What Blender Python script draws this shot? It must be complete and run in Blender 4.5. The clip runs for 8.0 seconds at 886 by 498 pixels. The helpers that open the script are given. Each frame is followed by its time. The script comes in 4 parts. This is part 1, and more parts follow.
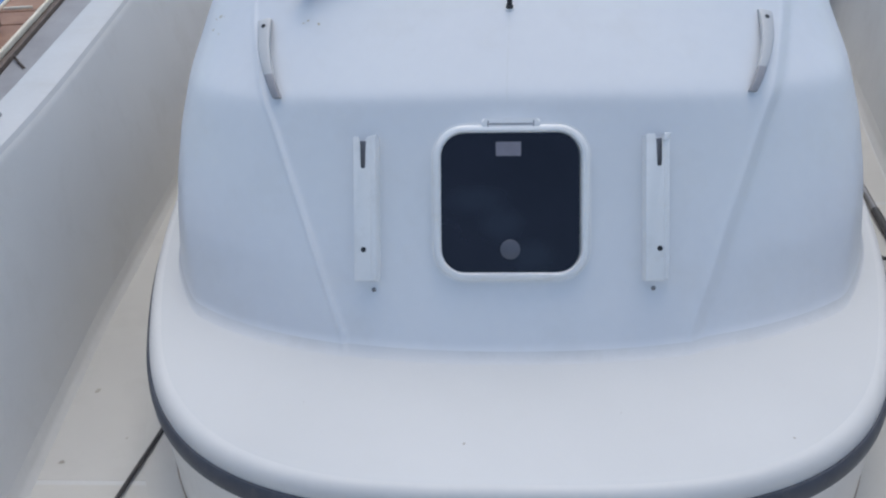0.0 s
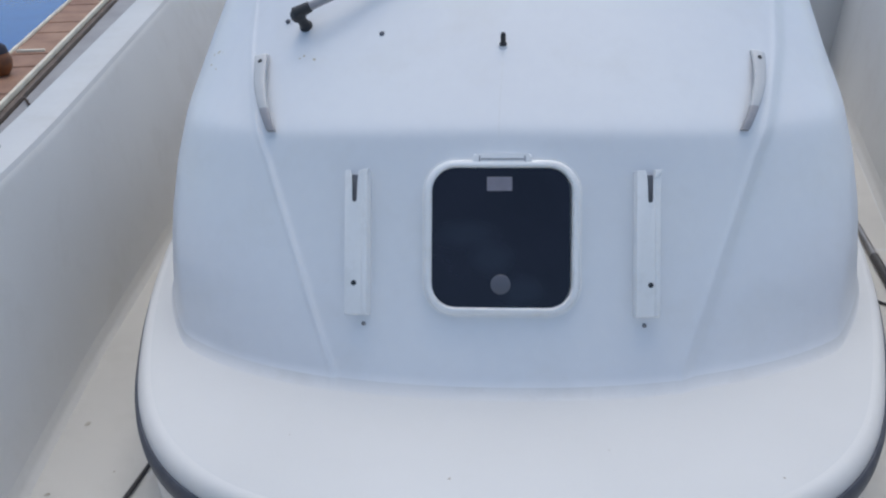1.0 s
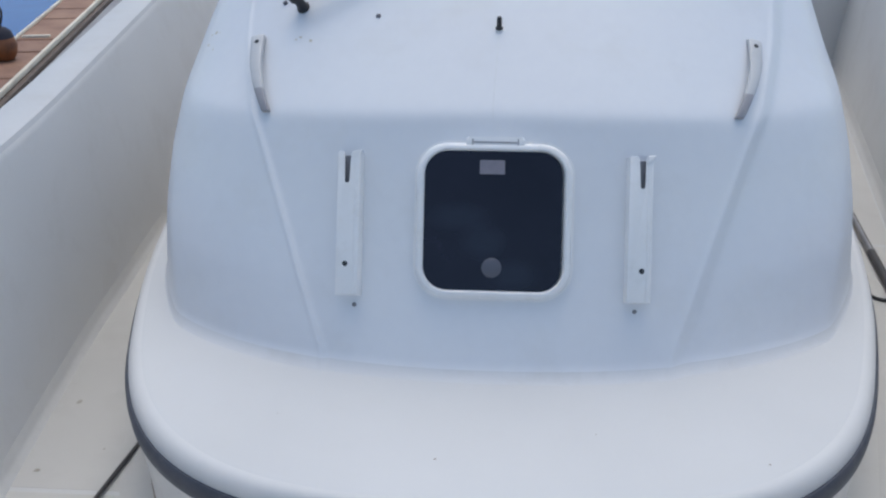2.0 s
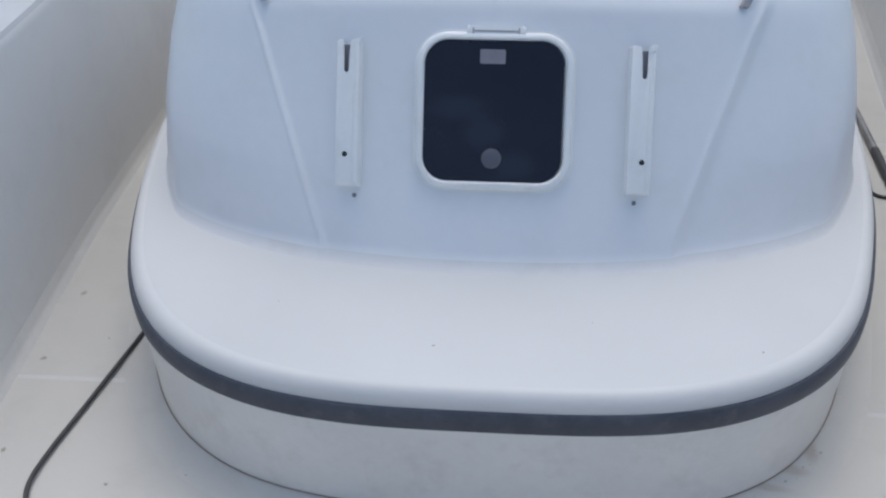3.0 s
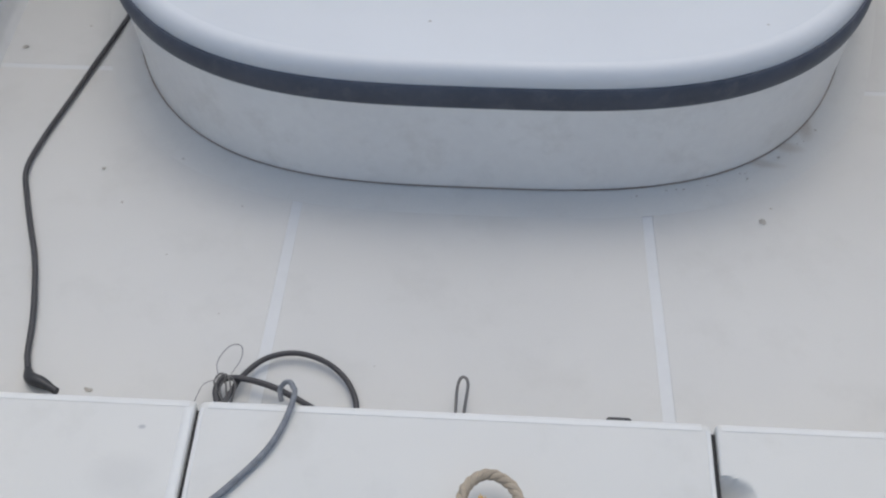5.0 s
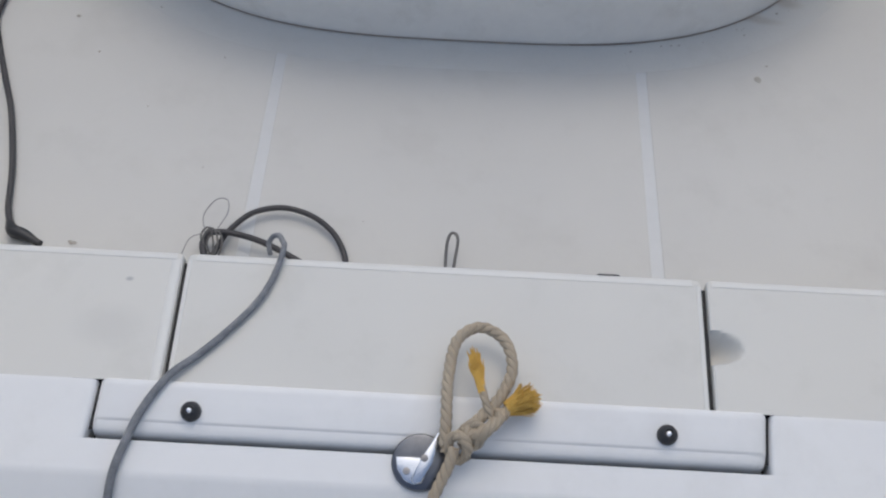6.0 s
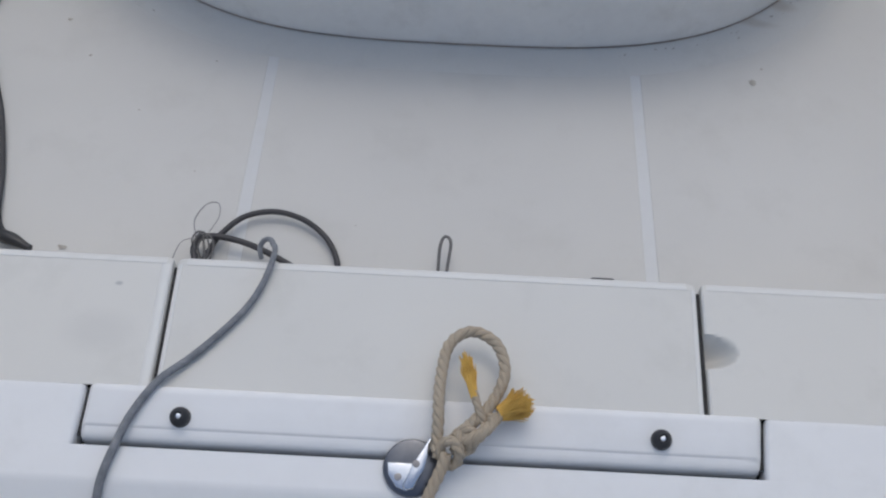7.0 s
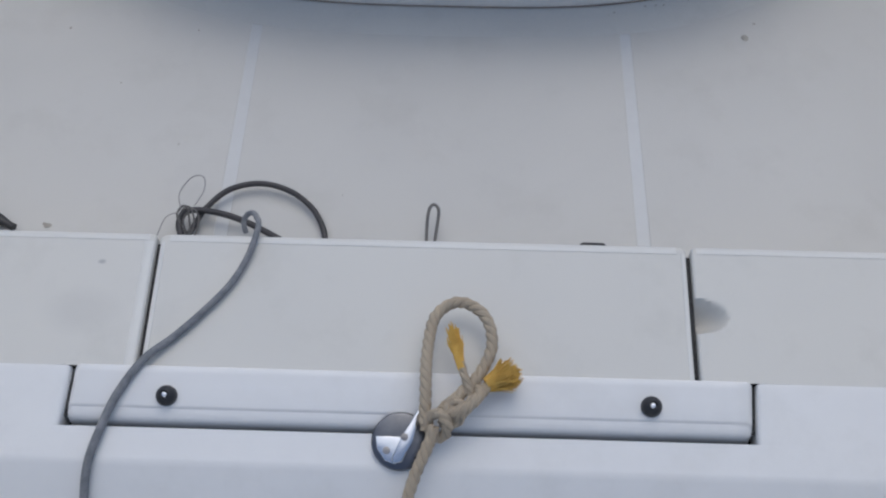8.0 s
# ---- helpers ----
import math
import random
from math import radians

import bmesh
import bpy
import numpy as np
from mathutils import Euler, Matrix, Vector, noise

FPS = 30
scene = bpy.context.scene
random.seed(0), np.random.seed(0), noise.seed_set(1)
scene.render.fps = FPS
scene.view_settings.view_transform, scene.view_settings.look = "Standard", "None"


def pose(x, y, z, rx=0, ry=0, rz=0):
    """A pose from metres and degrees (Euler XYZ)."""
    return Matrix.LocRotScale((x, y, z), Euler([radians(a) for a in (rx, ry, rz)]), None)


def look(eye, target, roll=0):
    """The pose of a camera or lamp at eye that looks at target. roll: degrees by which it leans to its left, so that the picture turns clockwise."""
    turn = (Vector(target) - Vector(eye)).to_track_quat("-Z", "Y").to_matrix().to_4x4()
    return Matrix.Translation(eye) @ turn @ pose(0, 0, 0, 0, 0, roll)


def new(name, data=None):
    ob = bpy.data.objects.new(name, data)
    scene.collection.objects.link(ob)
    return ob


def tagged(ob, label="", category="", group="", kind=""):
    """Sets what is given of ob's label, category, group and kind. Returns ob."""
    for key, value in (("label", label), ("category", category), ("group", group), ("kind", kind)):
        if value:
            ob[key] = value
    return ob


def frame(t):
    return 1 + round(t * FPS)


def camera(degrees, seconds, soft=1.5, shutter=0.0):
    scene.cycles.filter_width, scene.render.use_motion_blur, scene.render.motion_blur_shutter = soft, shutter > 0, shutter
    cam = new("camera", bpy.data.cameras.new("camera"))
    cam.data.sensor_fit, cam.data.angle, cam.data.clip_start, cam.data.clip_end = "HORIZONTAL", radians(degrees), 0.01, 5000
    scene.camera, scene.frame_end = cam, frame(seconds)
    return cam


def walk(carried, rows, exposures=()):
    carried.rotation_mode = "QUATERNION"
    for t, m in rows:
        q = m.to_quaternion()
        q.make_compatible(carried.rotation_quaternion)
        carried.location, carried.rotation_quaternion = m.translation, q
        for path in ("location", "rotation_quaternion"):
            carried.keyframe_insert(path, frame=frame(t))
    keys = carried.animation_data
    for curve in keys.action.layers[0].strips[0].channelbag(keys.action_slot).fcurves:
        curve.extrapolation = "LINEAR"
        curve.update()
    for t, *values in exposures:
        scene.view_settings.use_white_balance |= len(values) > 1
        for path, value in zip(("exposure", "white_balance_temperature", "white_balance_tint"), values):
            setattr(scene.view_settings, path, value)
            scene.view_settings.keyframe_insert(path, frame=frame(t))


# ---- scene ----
# ---------------------------------------------------------------- camera
cam = camera(47.0, 8.0, soft=2.2)
walk(cam, [
    (0, look((-0.0311, 0.0004, 1.4999), (-0.1344, 1.7447, 0.5270), -1.93)),
    (0.5, look((-0.0212, -0.0047, 1.4846), (-0.1258, 1.7764, 0.5809), -1.55)),
    (1, look((0.0068, -0.0099, 1.4689), (-0.1150, 1.7794, 0.5838), -1.37)),
    (2.3, look((0.0377, -0.0261, 1.4325), (-0.0954, 1.7580, 0.5385), -0.10)),
    (2.5, look((0.0402, -0.0285, 1.4255), (-0.0934, 1.7377, 0.4967), -0.00)),
    (3, look((0.0445, -0.0413, 1.4169), (-0.0894, 1.6559, 0.3672), -0.34)),
    (3.5, look((0.0450, -0.0531, 1.4055), (-0.0857, 1.5701, 0.2444), -0.59)),
    (4, look((0.0445, -0.0579, 1.3912), (-0.0803, 1.4849, 0.1248), -0.84)),
    (4.5, look((0.0420, -0.0537, 1.3785), (-0.0750, 1.3881, -0.0017), -1.13)),
    (4.8, look((0.0290, -0.0629, 1.3525), (-0.0689, 1.3262, -0.0824), -0.70)),
    (5, look((0.0205, -0.0683, 1.3479), (-0.0599, 1.2808, -0.1256), -0.25)),
    (5.2, look((0.0130, -0.0713, 1.3421), (-0.0510, 1.2358, -0.1699), 0.34)),
    (6.3, look((-0.0013, -0.0650, 1.3139), (-0.0202, 1.0635, -0.3372), 2.26)),
    (6.5, look((0.0031, -0.0635, 1.3131), (-0.0185, 1.0685, -0.3356), 2.07)),
    (7, look((0.0068, -0.0630, 1.3070), (-0.0118, 1.0947, -0.3238), 2.16)),
    (7.5, look((0.0149, -0.0523, 1.3097), (-0.0031, 1.0863, -0.3344), 1.82)),
    (8, look((0.0355, -0.0385, 1.3012), (0.0049, 1.0503, -0.3761), 0.13)),
], exposures=[(0, 0.35, 6280, 5), (2.5, 0.35, 6280, 5), (5.2, 0.28, 6330, 5), (6.3, 0.07, 6440, 6), (7, 0.03, 6240, 6), (8, -0.05, 6120, 6)])

# ---------------------------------------------------------------- sky and sun
SUN_ELEV, SUN_TURN = 71, 5          # degrees; the turn is from straight aft towards starboard
world = bpy.data.worlds.new("sky")
scene.world = world
world.use_nodes = True
wn = world.node_tree
sky = wn.nodes.new("ShaderNodeTexSky")
sky.sky_type, sky.sun_disc = "NISHITA", False
sky.sun_elevation, sky.sun_rotation = radians(SUN_ELEV), radians(SUN_TURN)
sky.air_density, sky.dust_density, sky.ozone_density = 1.0, 3.0, 1.0
wn.links.new(sky.outputs[0], wn.nodes["Background"].inputs[0])
wn.nodes["Background"].inputs[1].default_value = 0.14
sun = new("sun", bpy.data.lights.new("sun", "SUN"))
sun.data.energy, sun.data.angle, sun.data.color = 0.48, radians(72), (1.0, 0.965, 0.91)
sx = math.sin(radians(SUN_TURN)) * math.cos(radians(SUN_ELEV))
sy = math.cos(radians(SUN_TURN)) * math.cos(radians(SUN_ELEV))
sun.matrix_world = look((sx * 20, sy * 20, math.sin(radians(SUN_ELEV)) * 20), (0, 0, 0))


# ---------------------------------------------------------------- materials
def surface(name, base, rough, second=None, large=1.2, fine=90, bump=0.1, metal=0.0, spread=0.5, grime=None, grime_amount=0.0, coat=0.0, stain_sheen_spots=(), stain_sheen_tint=(0.26, 0.26, 0.27)):
    """Base colour mottled at two scales, fine relief, optional blotchy grime."""
    m = bpy.data.materials.new(name)
    m.use_nodes = True
    nt = m.node_tree
    L, N = nt.links.new, nt.nodes.new
    p = nt.nodes["Principled BSDF"]
    p.inputs["Metallic"].default_value = metal
    p.inputs["Coat Weight"].default_value = coat
    tc = N("ShaderNodeTexCoord")
    n1, n2 = N("ShaderNodeTexNoise"), N("ShaderNodeTexNoise")
    n1.inputs["Scale"].default_value, n1.inputs["Detail"].default_value = large, 5
    n2.inputs["Scale"].default_value, n2.inputs["Detail"].default_value = fine, 3
    for n in (n1, n2):
        L(tc.outputs["Object"], n.inputs["Vector"])
    second = second or tuple(c * 0.86 for c in base)
    mix = N("ShaderNodeMix")
    mix.data_type = "RGBA"
    mix.inputs["A"].default_value, mix.inputs["B"].default_value = (*base, 1), (*second, 1)
    ramp = N("ShaderNodeMapRange")
    ramp.inputs[1].default_value, ramp.inputs[2].default_value = 0.5 - spread / 2, 0.5 + spread / 2
    add = N("ShaderNodeMath")
    add.operation = "MULTIPLY_ADD"
    add.inputs[1].default_value = 0.35
    L(n2.outputs[0], add.inputs[0])
    sub = N("ShaderNodeMath")
    sub.operation = "SUBTRACT"
    sub.inputs[1].default_value = 0.175
    L(n1.outputs[0], sub.inputs[0])
    L(sub.outputs[0], add.inputs[2])
    L(add.outputs[0], ramp.inputs[0])
    L(ramp.outputs[0], mix.inputs["Factor"])
    colour = mix.outputs["Result"]
    if grime:
        n3 = N("ShaderNodeTexNoise")
        n3.inputs["Scale"].default_value, n3.inputs["Detail"].default_value, n3.inputs["Roughness"].default_value = large * 3.7, 8, 0.65
        L(tc.outputs["Object"], n3.inputs["Vector"])
        r3 = N("ShaderNodeMapRange")
        r3.inputs[1].default_value, r3.inputs[2].default_value, r3.inputs[4].default_value = 0.52, 0.72, grime_amount
        L(n3.outputs[0], r3.inputs[0])
        g = N("ShaderNodeMix")
        g.data_type = "RGBA"
        g.inputs["B"].default_value = (*grime, 1)
        L(colour, g.inputs["A"])
        L(r3.outputs[0], g.inputs["Factor"])
        colour = g.outputs["Result"]
    # soft-edged spots: stains, and the reflection painted on the hatch pane
    for at, wide, amount in stain_sheen_spots:
        mp, ln, rs = N("ShaderNodeMapping"), N("ShaderNodeVectorMath"), N("ShaderNodeMapRange")
        mp.vector_type = "TEXTURE"
        mp.inputs["Location"].default_value, mp.inputs["Scale"].default_value = at, wide
        ln.operation = "LENGTH"
        L(tc.outputs["Object"], mp.inputs["Vector"])
        L(mp.outputs[0], ln.inputs[0])
        wob = N("ShaderNodeMath")
        wob.operation = "MULTIPLY_ADD"
        wob.inputs[1].default_value = 0.5
        L(n2.outputs[0], wob.inputs[0])
        L(ln.outputs["Value"], wob.inputs[2])
        rs.inputs[1].default_value, rs.inputs[2].default_value, rs.inputs[3].default_value, rs.inputs[4].default_value = 0.65, 1.4, amount, 0.0
        L(wob.outputs[0], rs.inputs[0])
        sm = N("ShaderNodeMix")
        sm.data_type = "RGBA"
        sm.inputs["B"].default_value = (*stain_sheen_tint, 1)
        L(colour, sm.inputs["A"])
        L(rs.outputs[0], sm.inputs["Factor"])
        colour = sm.outputs["Result"]
    L(colour, p.inputs["Base Color"])
    rr = N("ShaderNodeMapRange")
    rr.inputs[3].default_value, rr.inputs[4].default_value = max(0.02, rough - 0.08), min(1, rough + 0.1)
    L(n1.outputs[0], rr.inputs[0])
    L(rr.outputs[0], p.inputs["Roughness"])
    b = N("ShaderNodeBump")
    b.inputs["Strength"].default_value, b.inputs["Distance"].default_value = bump, 0.002
    L(n2.outputs[0], b.inputs["Height"])
    L(b.outputs[0], p.inputs["Normal"])
    return m


GEL = surface("gelcoat_white", (0.78, 0.79, 0.80), 0.32, (0.73, 0.74, 0.76), large=1.6, fine=35, bump=0.04, grime=(0.62, 0.60, 0.55), grime_amount=0.18)
GEL_OLD = surface("gelcoat_aged", (0.83, 0.812, 0.775), 0.42, (0.74, 0.72, 0.69), large=3.2, fine=60, bump=0.08, grime=(0.55, 0.52, 0.47), grime_amount=0.35)
GRIP = surface("nonskid_gelcoat", (0.598, 0.582, 0.546), 0.62, (0.538, 0.525, 0.495), large=1.7, fine=700, bump=0.22, grime=(0.46, 0.445, 0.41), grime_amount=0.32)
# greyer than the cabin's gelcoat: shade at its foot, put into the colour
FOOT_SHADE = surface("foot_shaded_gelcoat", (0.690, 0.694, 0.694), 0.55, (0.65, 0.654, 0.654), large=2.2, fine=200, bump=0.1, grime=(0.50, 0.49, 0.46), grime_amount=0.35)
RIM = surface("rim_gelcoat", (0.70, 0.685, 0.645), 0.5, (0.655, 0.642, 0.605), large=3, fine=60, bump=0.05, grime=(0.56, 0.54, 0.49), grime_amount=0.25)
FLANGE = surface("flange_gelcoat", (0.605, 0.59, 0.55), 0.6, (0.55, 0.537, 0.505), large=2.2, fine=200, bump=0.12, grime=(0.47, 0.45, 0.41), grime_amount=0.35,
                 stain_sheen_spots=[((0.602, 1.462, 0.012), (0.040, 0.014, 0.02), 0.4), ((0.545, 1.412, 0.012), (0.055, 0.010, 0.02), 0.35), ((0.648, 1.520, 0.012), (0.018, 0.035, 0.02), 0.4)], stain_sheen_tint=(0.33, 0.255, 0.18))
GRIP_STEP = surface("nonskid_step_gelcoat", (0.655, 0.635, 0.585), 0.6, (0.605, 0.588, 0.545), large=2.2, fine=700, bump=0.2, grime=(0.50, 0.485, 0.44), grime_amount=0.35,
                    stain_sheen_spots=[((-0.44, 0.675, 0.15), (0.006, 0.004, 0.02), 0.6), ((-0.45, 0.60, 0.15), (0.05, 0.035, 0.03), 0.12)])
GROOVE = surface("deck_smooth_gelcoat", (0.625, 0.624, 0.612), 0.6, (0.565, 0.564, 0.553), large=2.4, fine=60, bump=0.06, grime=(0.6, 0.58, 0.53), grime_amount=0.2)
GRIP_CLEAN = surface("nonskid_shelf", (0.665, 0.665, 0.655), 0.65, (0.62, 0.62, 0.61), large=2.0, fine=700, bump=0.2, grime=(0.6, 0.59, 0.56), grime_amount=0.15)
WALL = surface("bulwark_paint", (0.69, 0.684, 0.668), 0.55, (0.62, 0.614, 0.60), large=1.4, fine=260, bump=0.25, grime=(0.48, 0.46, 0.42), grime_amount=0.25)
GEL_DULL = surface("gelcoat_dulled", (0.82, 0.808, 0.785), 0.45, (0.775, 0.765, 0.745), large=2.0, fine=40, bump=0.05, grime=(0.56, 0.54, 0.49), grime_amount=0.2)
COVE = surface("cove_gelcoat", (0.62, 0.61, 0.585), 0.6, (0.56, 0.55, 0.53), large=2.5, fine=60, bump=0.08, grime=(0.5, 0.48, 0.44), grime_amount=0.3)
GEL_RAIL = surface("gelcoat_weathered", (0.55, 0.556, 0.56), 0.5, (0.49, 0.496, 0.50), large=2.5, fine=60, bump=0.08, grime=(0.42, 0.41, 0.38), grime_amount=0.3)
EDGE = surface("shelf_edge_gelcoat", (0.685, 0.678, 0.662), 0.5, (0.65, 0.645, 0.63), large=3, fine=60, bump=0.05)
STRIP = surface("rub_rubber", (0.045, 0.052, 0.07), 0.5, (0.075, 0.083, 0.105), large=9, fine=70, bump=0.15, grime=(0.16, 0.16, 0.17), grime_amount=0.35)
PLASTIC = surface("white_plastic", (0.86, 0.855, 0.845), 0.35, (0.81, 0.805, 0.79), large=6, fine=80, bump=0.04, grime=(0.55, 0.52, 0.45), grime_amount=0.2)
GREYP = surface("weathered_grey_plastic", (0.40, 0.385, 0.40), 0.5, (0.32, 0.31, 0.32), large=20, fine=160, bump=0.15)
BLACK = surface("black_rubber", (0.018, 0.018, 0.02), 0.42, (0.03, 0.03, 0.032), large=20, fine=200, bump=0.1)
CABLE = surface("cable_sheath", (0.03, 0.028, 0.03), 0.5, (0.055, 0.052, 0.054), large=14, fine=150, bump=0.12)
HOSE = surface("grey_rope_sheath", (0.12, 0.128, 0.14), 0.85, (0.27, 0.275, 0.285), large=55, fine=300, bump=0.5)
CHROME = surface("chrome", (0.66, 0.68, 0.72), 0.18, (0.58, 0.60, 0.64), large=18, fine=120, bump=0.04, metal=1.0)
STEEL = surface("dull_steel", (0.32, 0.31, 0.31), 0.42, (0.22, 0.21, 0.21), large=20, fine=180, bump=0.1, metal=0.9)
DISC = surface("worn_chrome", (0.15, 0.158, 0.18), 0.28, (0.10, 0.105, 0.12), large=16, fine=160, bump=0.06, metal=0.9)
TIE = surface("dark_wire", (0.11, 0.105, 0.10), 0.5, (0.18, 0.17, 0.16), large=30, fine=200, bump=0.1)
ROPE = surface("tan_rope", (0.46, 0.385, 0.285), 0.85, (0.37, 0.30, 0.215), large=25, fine=500, bump=0.7)
FRAY = surface("frayed_yellow_fibre", (0.80, 0.52, 0.12), 0.85, (0.55, 0.32, 0.07), large=60, fine=600, bump=0.8)
SEAM = surface("dirty_seam", (0.15, 0.10, 0.075), 0.8, (0.40, 0.33, 0.27), large=5, fine=200, bump=0.3)
GAP = surface("gasket_black", (0.02, 0.02, 0.022), 0.7, large=20, fine=200)
SPECK = surface("dirt", (0.33, 0.30, 0.26), 0.9, (0.45, 0.42, 0.37), large=40, fine=300, bump=0.5)
STAIN = surface("yellow_stain", (0.52, 0.46, 0.34), 0.7, (0.60, 0.56, 0.47), large=60, fine=300)
DRIP = surface("grey_drip", (0.70, 0.71, 0.72), 0.45, (0.75, 0.76, 0.77), large=40, fine=300)
STICKER = surface("faded_sticker", (0.26, 0.245, 0.28), 0.5, (0.21, 0.195, 0.225), large=40, fine=200)
WOOD = surface("pier_boards", (0.34, 0.19, 0.115), 0.65, (0.20, 0.10, 0.065), large=5, fine=70, bump=0.5)
RAILP = surface("pier_edge_paint", (0.76, 0.70, 0.57), 0.5, (0.62, 0.55, 0.43), large=6, fine=90)
DARKM = surface("pier_shadow_steel", (0.12, 0.085, 0.065), 0.6, (0.07, 0.05, 0.04), large=8, fine=90)
FLOAT = surface("pontoon_grey", (0.33, 0.325, 0.33), 0.65, (0.24, 0.235, 0.24), large=3, fine=90, bump=0.2)
BUOY = surface("orange_buoy", (0.30, 0.10, 0.025), 0.5, (0.10, 0.04, 0.02), large=10, fine=90)
NAVY = surface("navy_cloth", (0.03, 0.028, 0.04), 0.8, large=15, fine=90)
WATER = surface("sea_water", (0.008, 0.075, 0.27), 0.16, (0.012, 0.10, 0.34), large=1.5, fine=9, bump=0.6)
WATER.node_tree.nodes["Principled BSDF"].inputs["Specular IOR Level"].default_value = 0.22
# the three bluish spots paint a faint reflection streak into the pane's colour
GLASS = surface("smoked_acrylic", (0.005, 0.005, 0.012), 0.10, (0.011, 0.011, 0.022), large=7, fine=40, bump=0.01,
                stain_sheen_spots=[((-0.07, 1.83, 0.596), (0.07, 0.3, 0.028), 0.3), ((-0.02, 1.82, 0.553), (0.05, 0.3, 0.036), 0.3), ((0.04, 1.79, 0.495), (0.055, 0.3, 0.03), 0.3)], stain_sheen_tint=(0.035, 0.045, 0.065))
# blue-grey that stands in for shade inside the bracket slots
SLOT_SHADE = surface("slot_shade_grey", (0.20, 0.21, 0.24), 0.6, large=30, fine=120)
KNOB = surface("grey_latch_plastic", (0.10, 0.105, 0.13), 0.4, large=20, fine=120)


# ---------------------------------------------------------------- helpers
def thing(name, loc, label, category, group="", kind=""):
    ob = new(name)
    ob.location = loc
    ob.empty_display_size = 0.02
    return tagged(ob, label, category, group, kind)


def part(name, bm, material, parent=None, label="", smooth=True):
    """Links a bmesh, given in world coordinates, as one mesh under its parent."""
    bmesh.ops.recalc_face_normals(bm, faces=bm.faces)
    me = bpy.data.meshes.new(name)
    bm.to_mesh(me)
    bm.free()
    me.materials.append(material)
    if smooth:
        me.polygons.foreach_set("use_smooth", [True] * len(me.polygons))
        me.set_sharp_from_angle(angle=radians(38))
    ob = new(name, me)
    if parent is not None:
        root, at = parent, Vector((0, 0, 0))
        while root is not None:
            at += root.matrix_parent_inverse.translation + root.location
            root = root.parent
        ob.parent = parent
        ob.matrix_parent_inverse = Matrix.Translation(-at)
    if label:
        tagged(ob, label)
    return ob


def box(lo, hi, bevel=0.0, m=None, segments=2):
    bm = bmesh.new()
    bmesh.ops.create_cube(bm, size=1)
    for v in bm.verts:
        v.co = Vector([lo[k] + (v.co[k] + 0.5) * (hi[k] - lo[k]) for k in range(3)])
    if bevel:
        bmesh.ops.bevel(bm, geom=bm.edges[:], offset=bevel, segments=segments, profile=0.5, affect="EDGES")
    if m is not None:
        bm.transform(m)
    return bm


def prism(outline, z0, z1, bevel=0.0, m=None, segments=3, bottom=False):
    """An outline in the plane, made solid between two heights, its top edge rounded."""
    bm = bmesh.new()
    lo = [bm.verts.new((x, y, z0)) for x, y in outline]
    hi = [bm.verts.new((x, y, z1)) for x, y in outline]
    top = bm.faces.new(hi)
    bm.faces.new(lo[::-1])
    n = len(outline)
    for i in range(n):
        bm.faces.new((lo[i], lo[(i + 1) % n], hi[(i + 1) % n], hi[i]))
    if bevel:
        bmesh.ops.bevel(bm, geom=list(top.edges), offset=bevel, segments=segments, profile=0.5, affect="EDGES")
    if m is not None:
        bm.transform(m)
    return bm


def rounded(w, h, r, cx=0.0, cy=0.0, n=8):
    """A rectangle with rounded corners, counter-clockwise."""
    pts = []
    for k, (sx_, sy_) in enumerate(((1, 1), (-1, 1), (-1, -1), (1, -1))):
        for i in range(n + 1):
            a = math.pi / 2 * (k + i / n)
            pts.append((cx + sx_ * (w / 2 - r) + r * math.cos(a), cy + sy_ * (h / 2 - r) + r * math.sin(a)))
    return pts


def lathe(profile, m=None, n=28):
    """Turns (radius, height) pairs about z."""
    bm = bmesh.new()
    rings = [[bm.verts.new((r * math.cos(2 * math.pi * i / n), r * math.sin(2 * math.pi * i / n), z)) for i in range(n)] if r > 1e-6 else [bm.verts.new((0, 0, z))] for r, z in profile]
    for a, b in zip(rings, rings[1:]):
        for i in range(n):
            j = (i + 1) % n
            if len(a) == 1 and len(b) > 1:
                bm.faces.new((a[0], b[i], b[j]))
            elif len(b) == 1 and len(a) > 1:
                bm.faces.new((a[i], a[j], b[0]))
            elif len(a) > 1:
                bm.faces.new((a[i], a[j], b[j], b[i]))
    if m is not None:
        bm.transform(m)
    return bm


def smooth_path(points, step=0.006):
    """A curve through a few points, resampled evenly."""
    P = [Vector(p) for p in points]
    P = [2 * P[0] - P[1]] + P + [2 * P[-1] - P[-2]]
    out = []
    for i in range(1, len(P) - 2):
        a, b, c, d = P[i - 1:i + 3]
        n = max(2, int((c - b).length / step))
        for k in range(n):
            t = k / n
            out.append(0.5 * ((2 * b) + (c - a) * t + (2 * a - 5 * b + 4 * c - d) * t * t + (3 * b - a - 3 * c + d) * t ** 3))
    return out + [P[-2]]


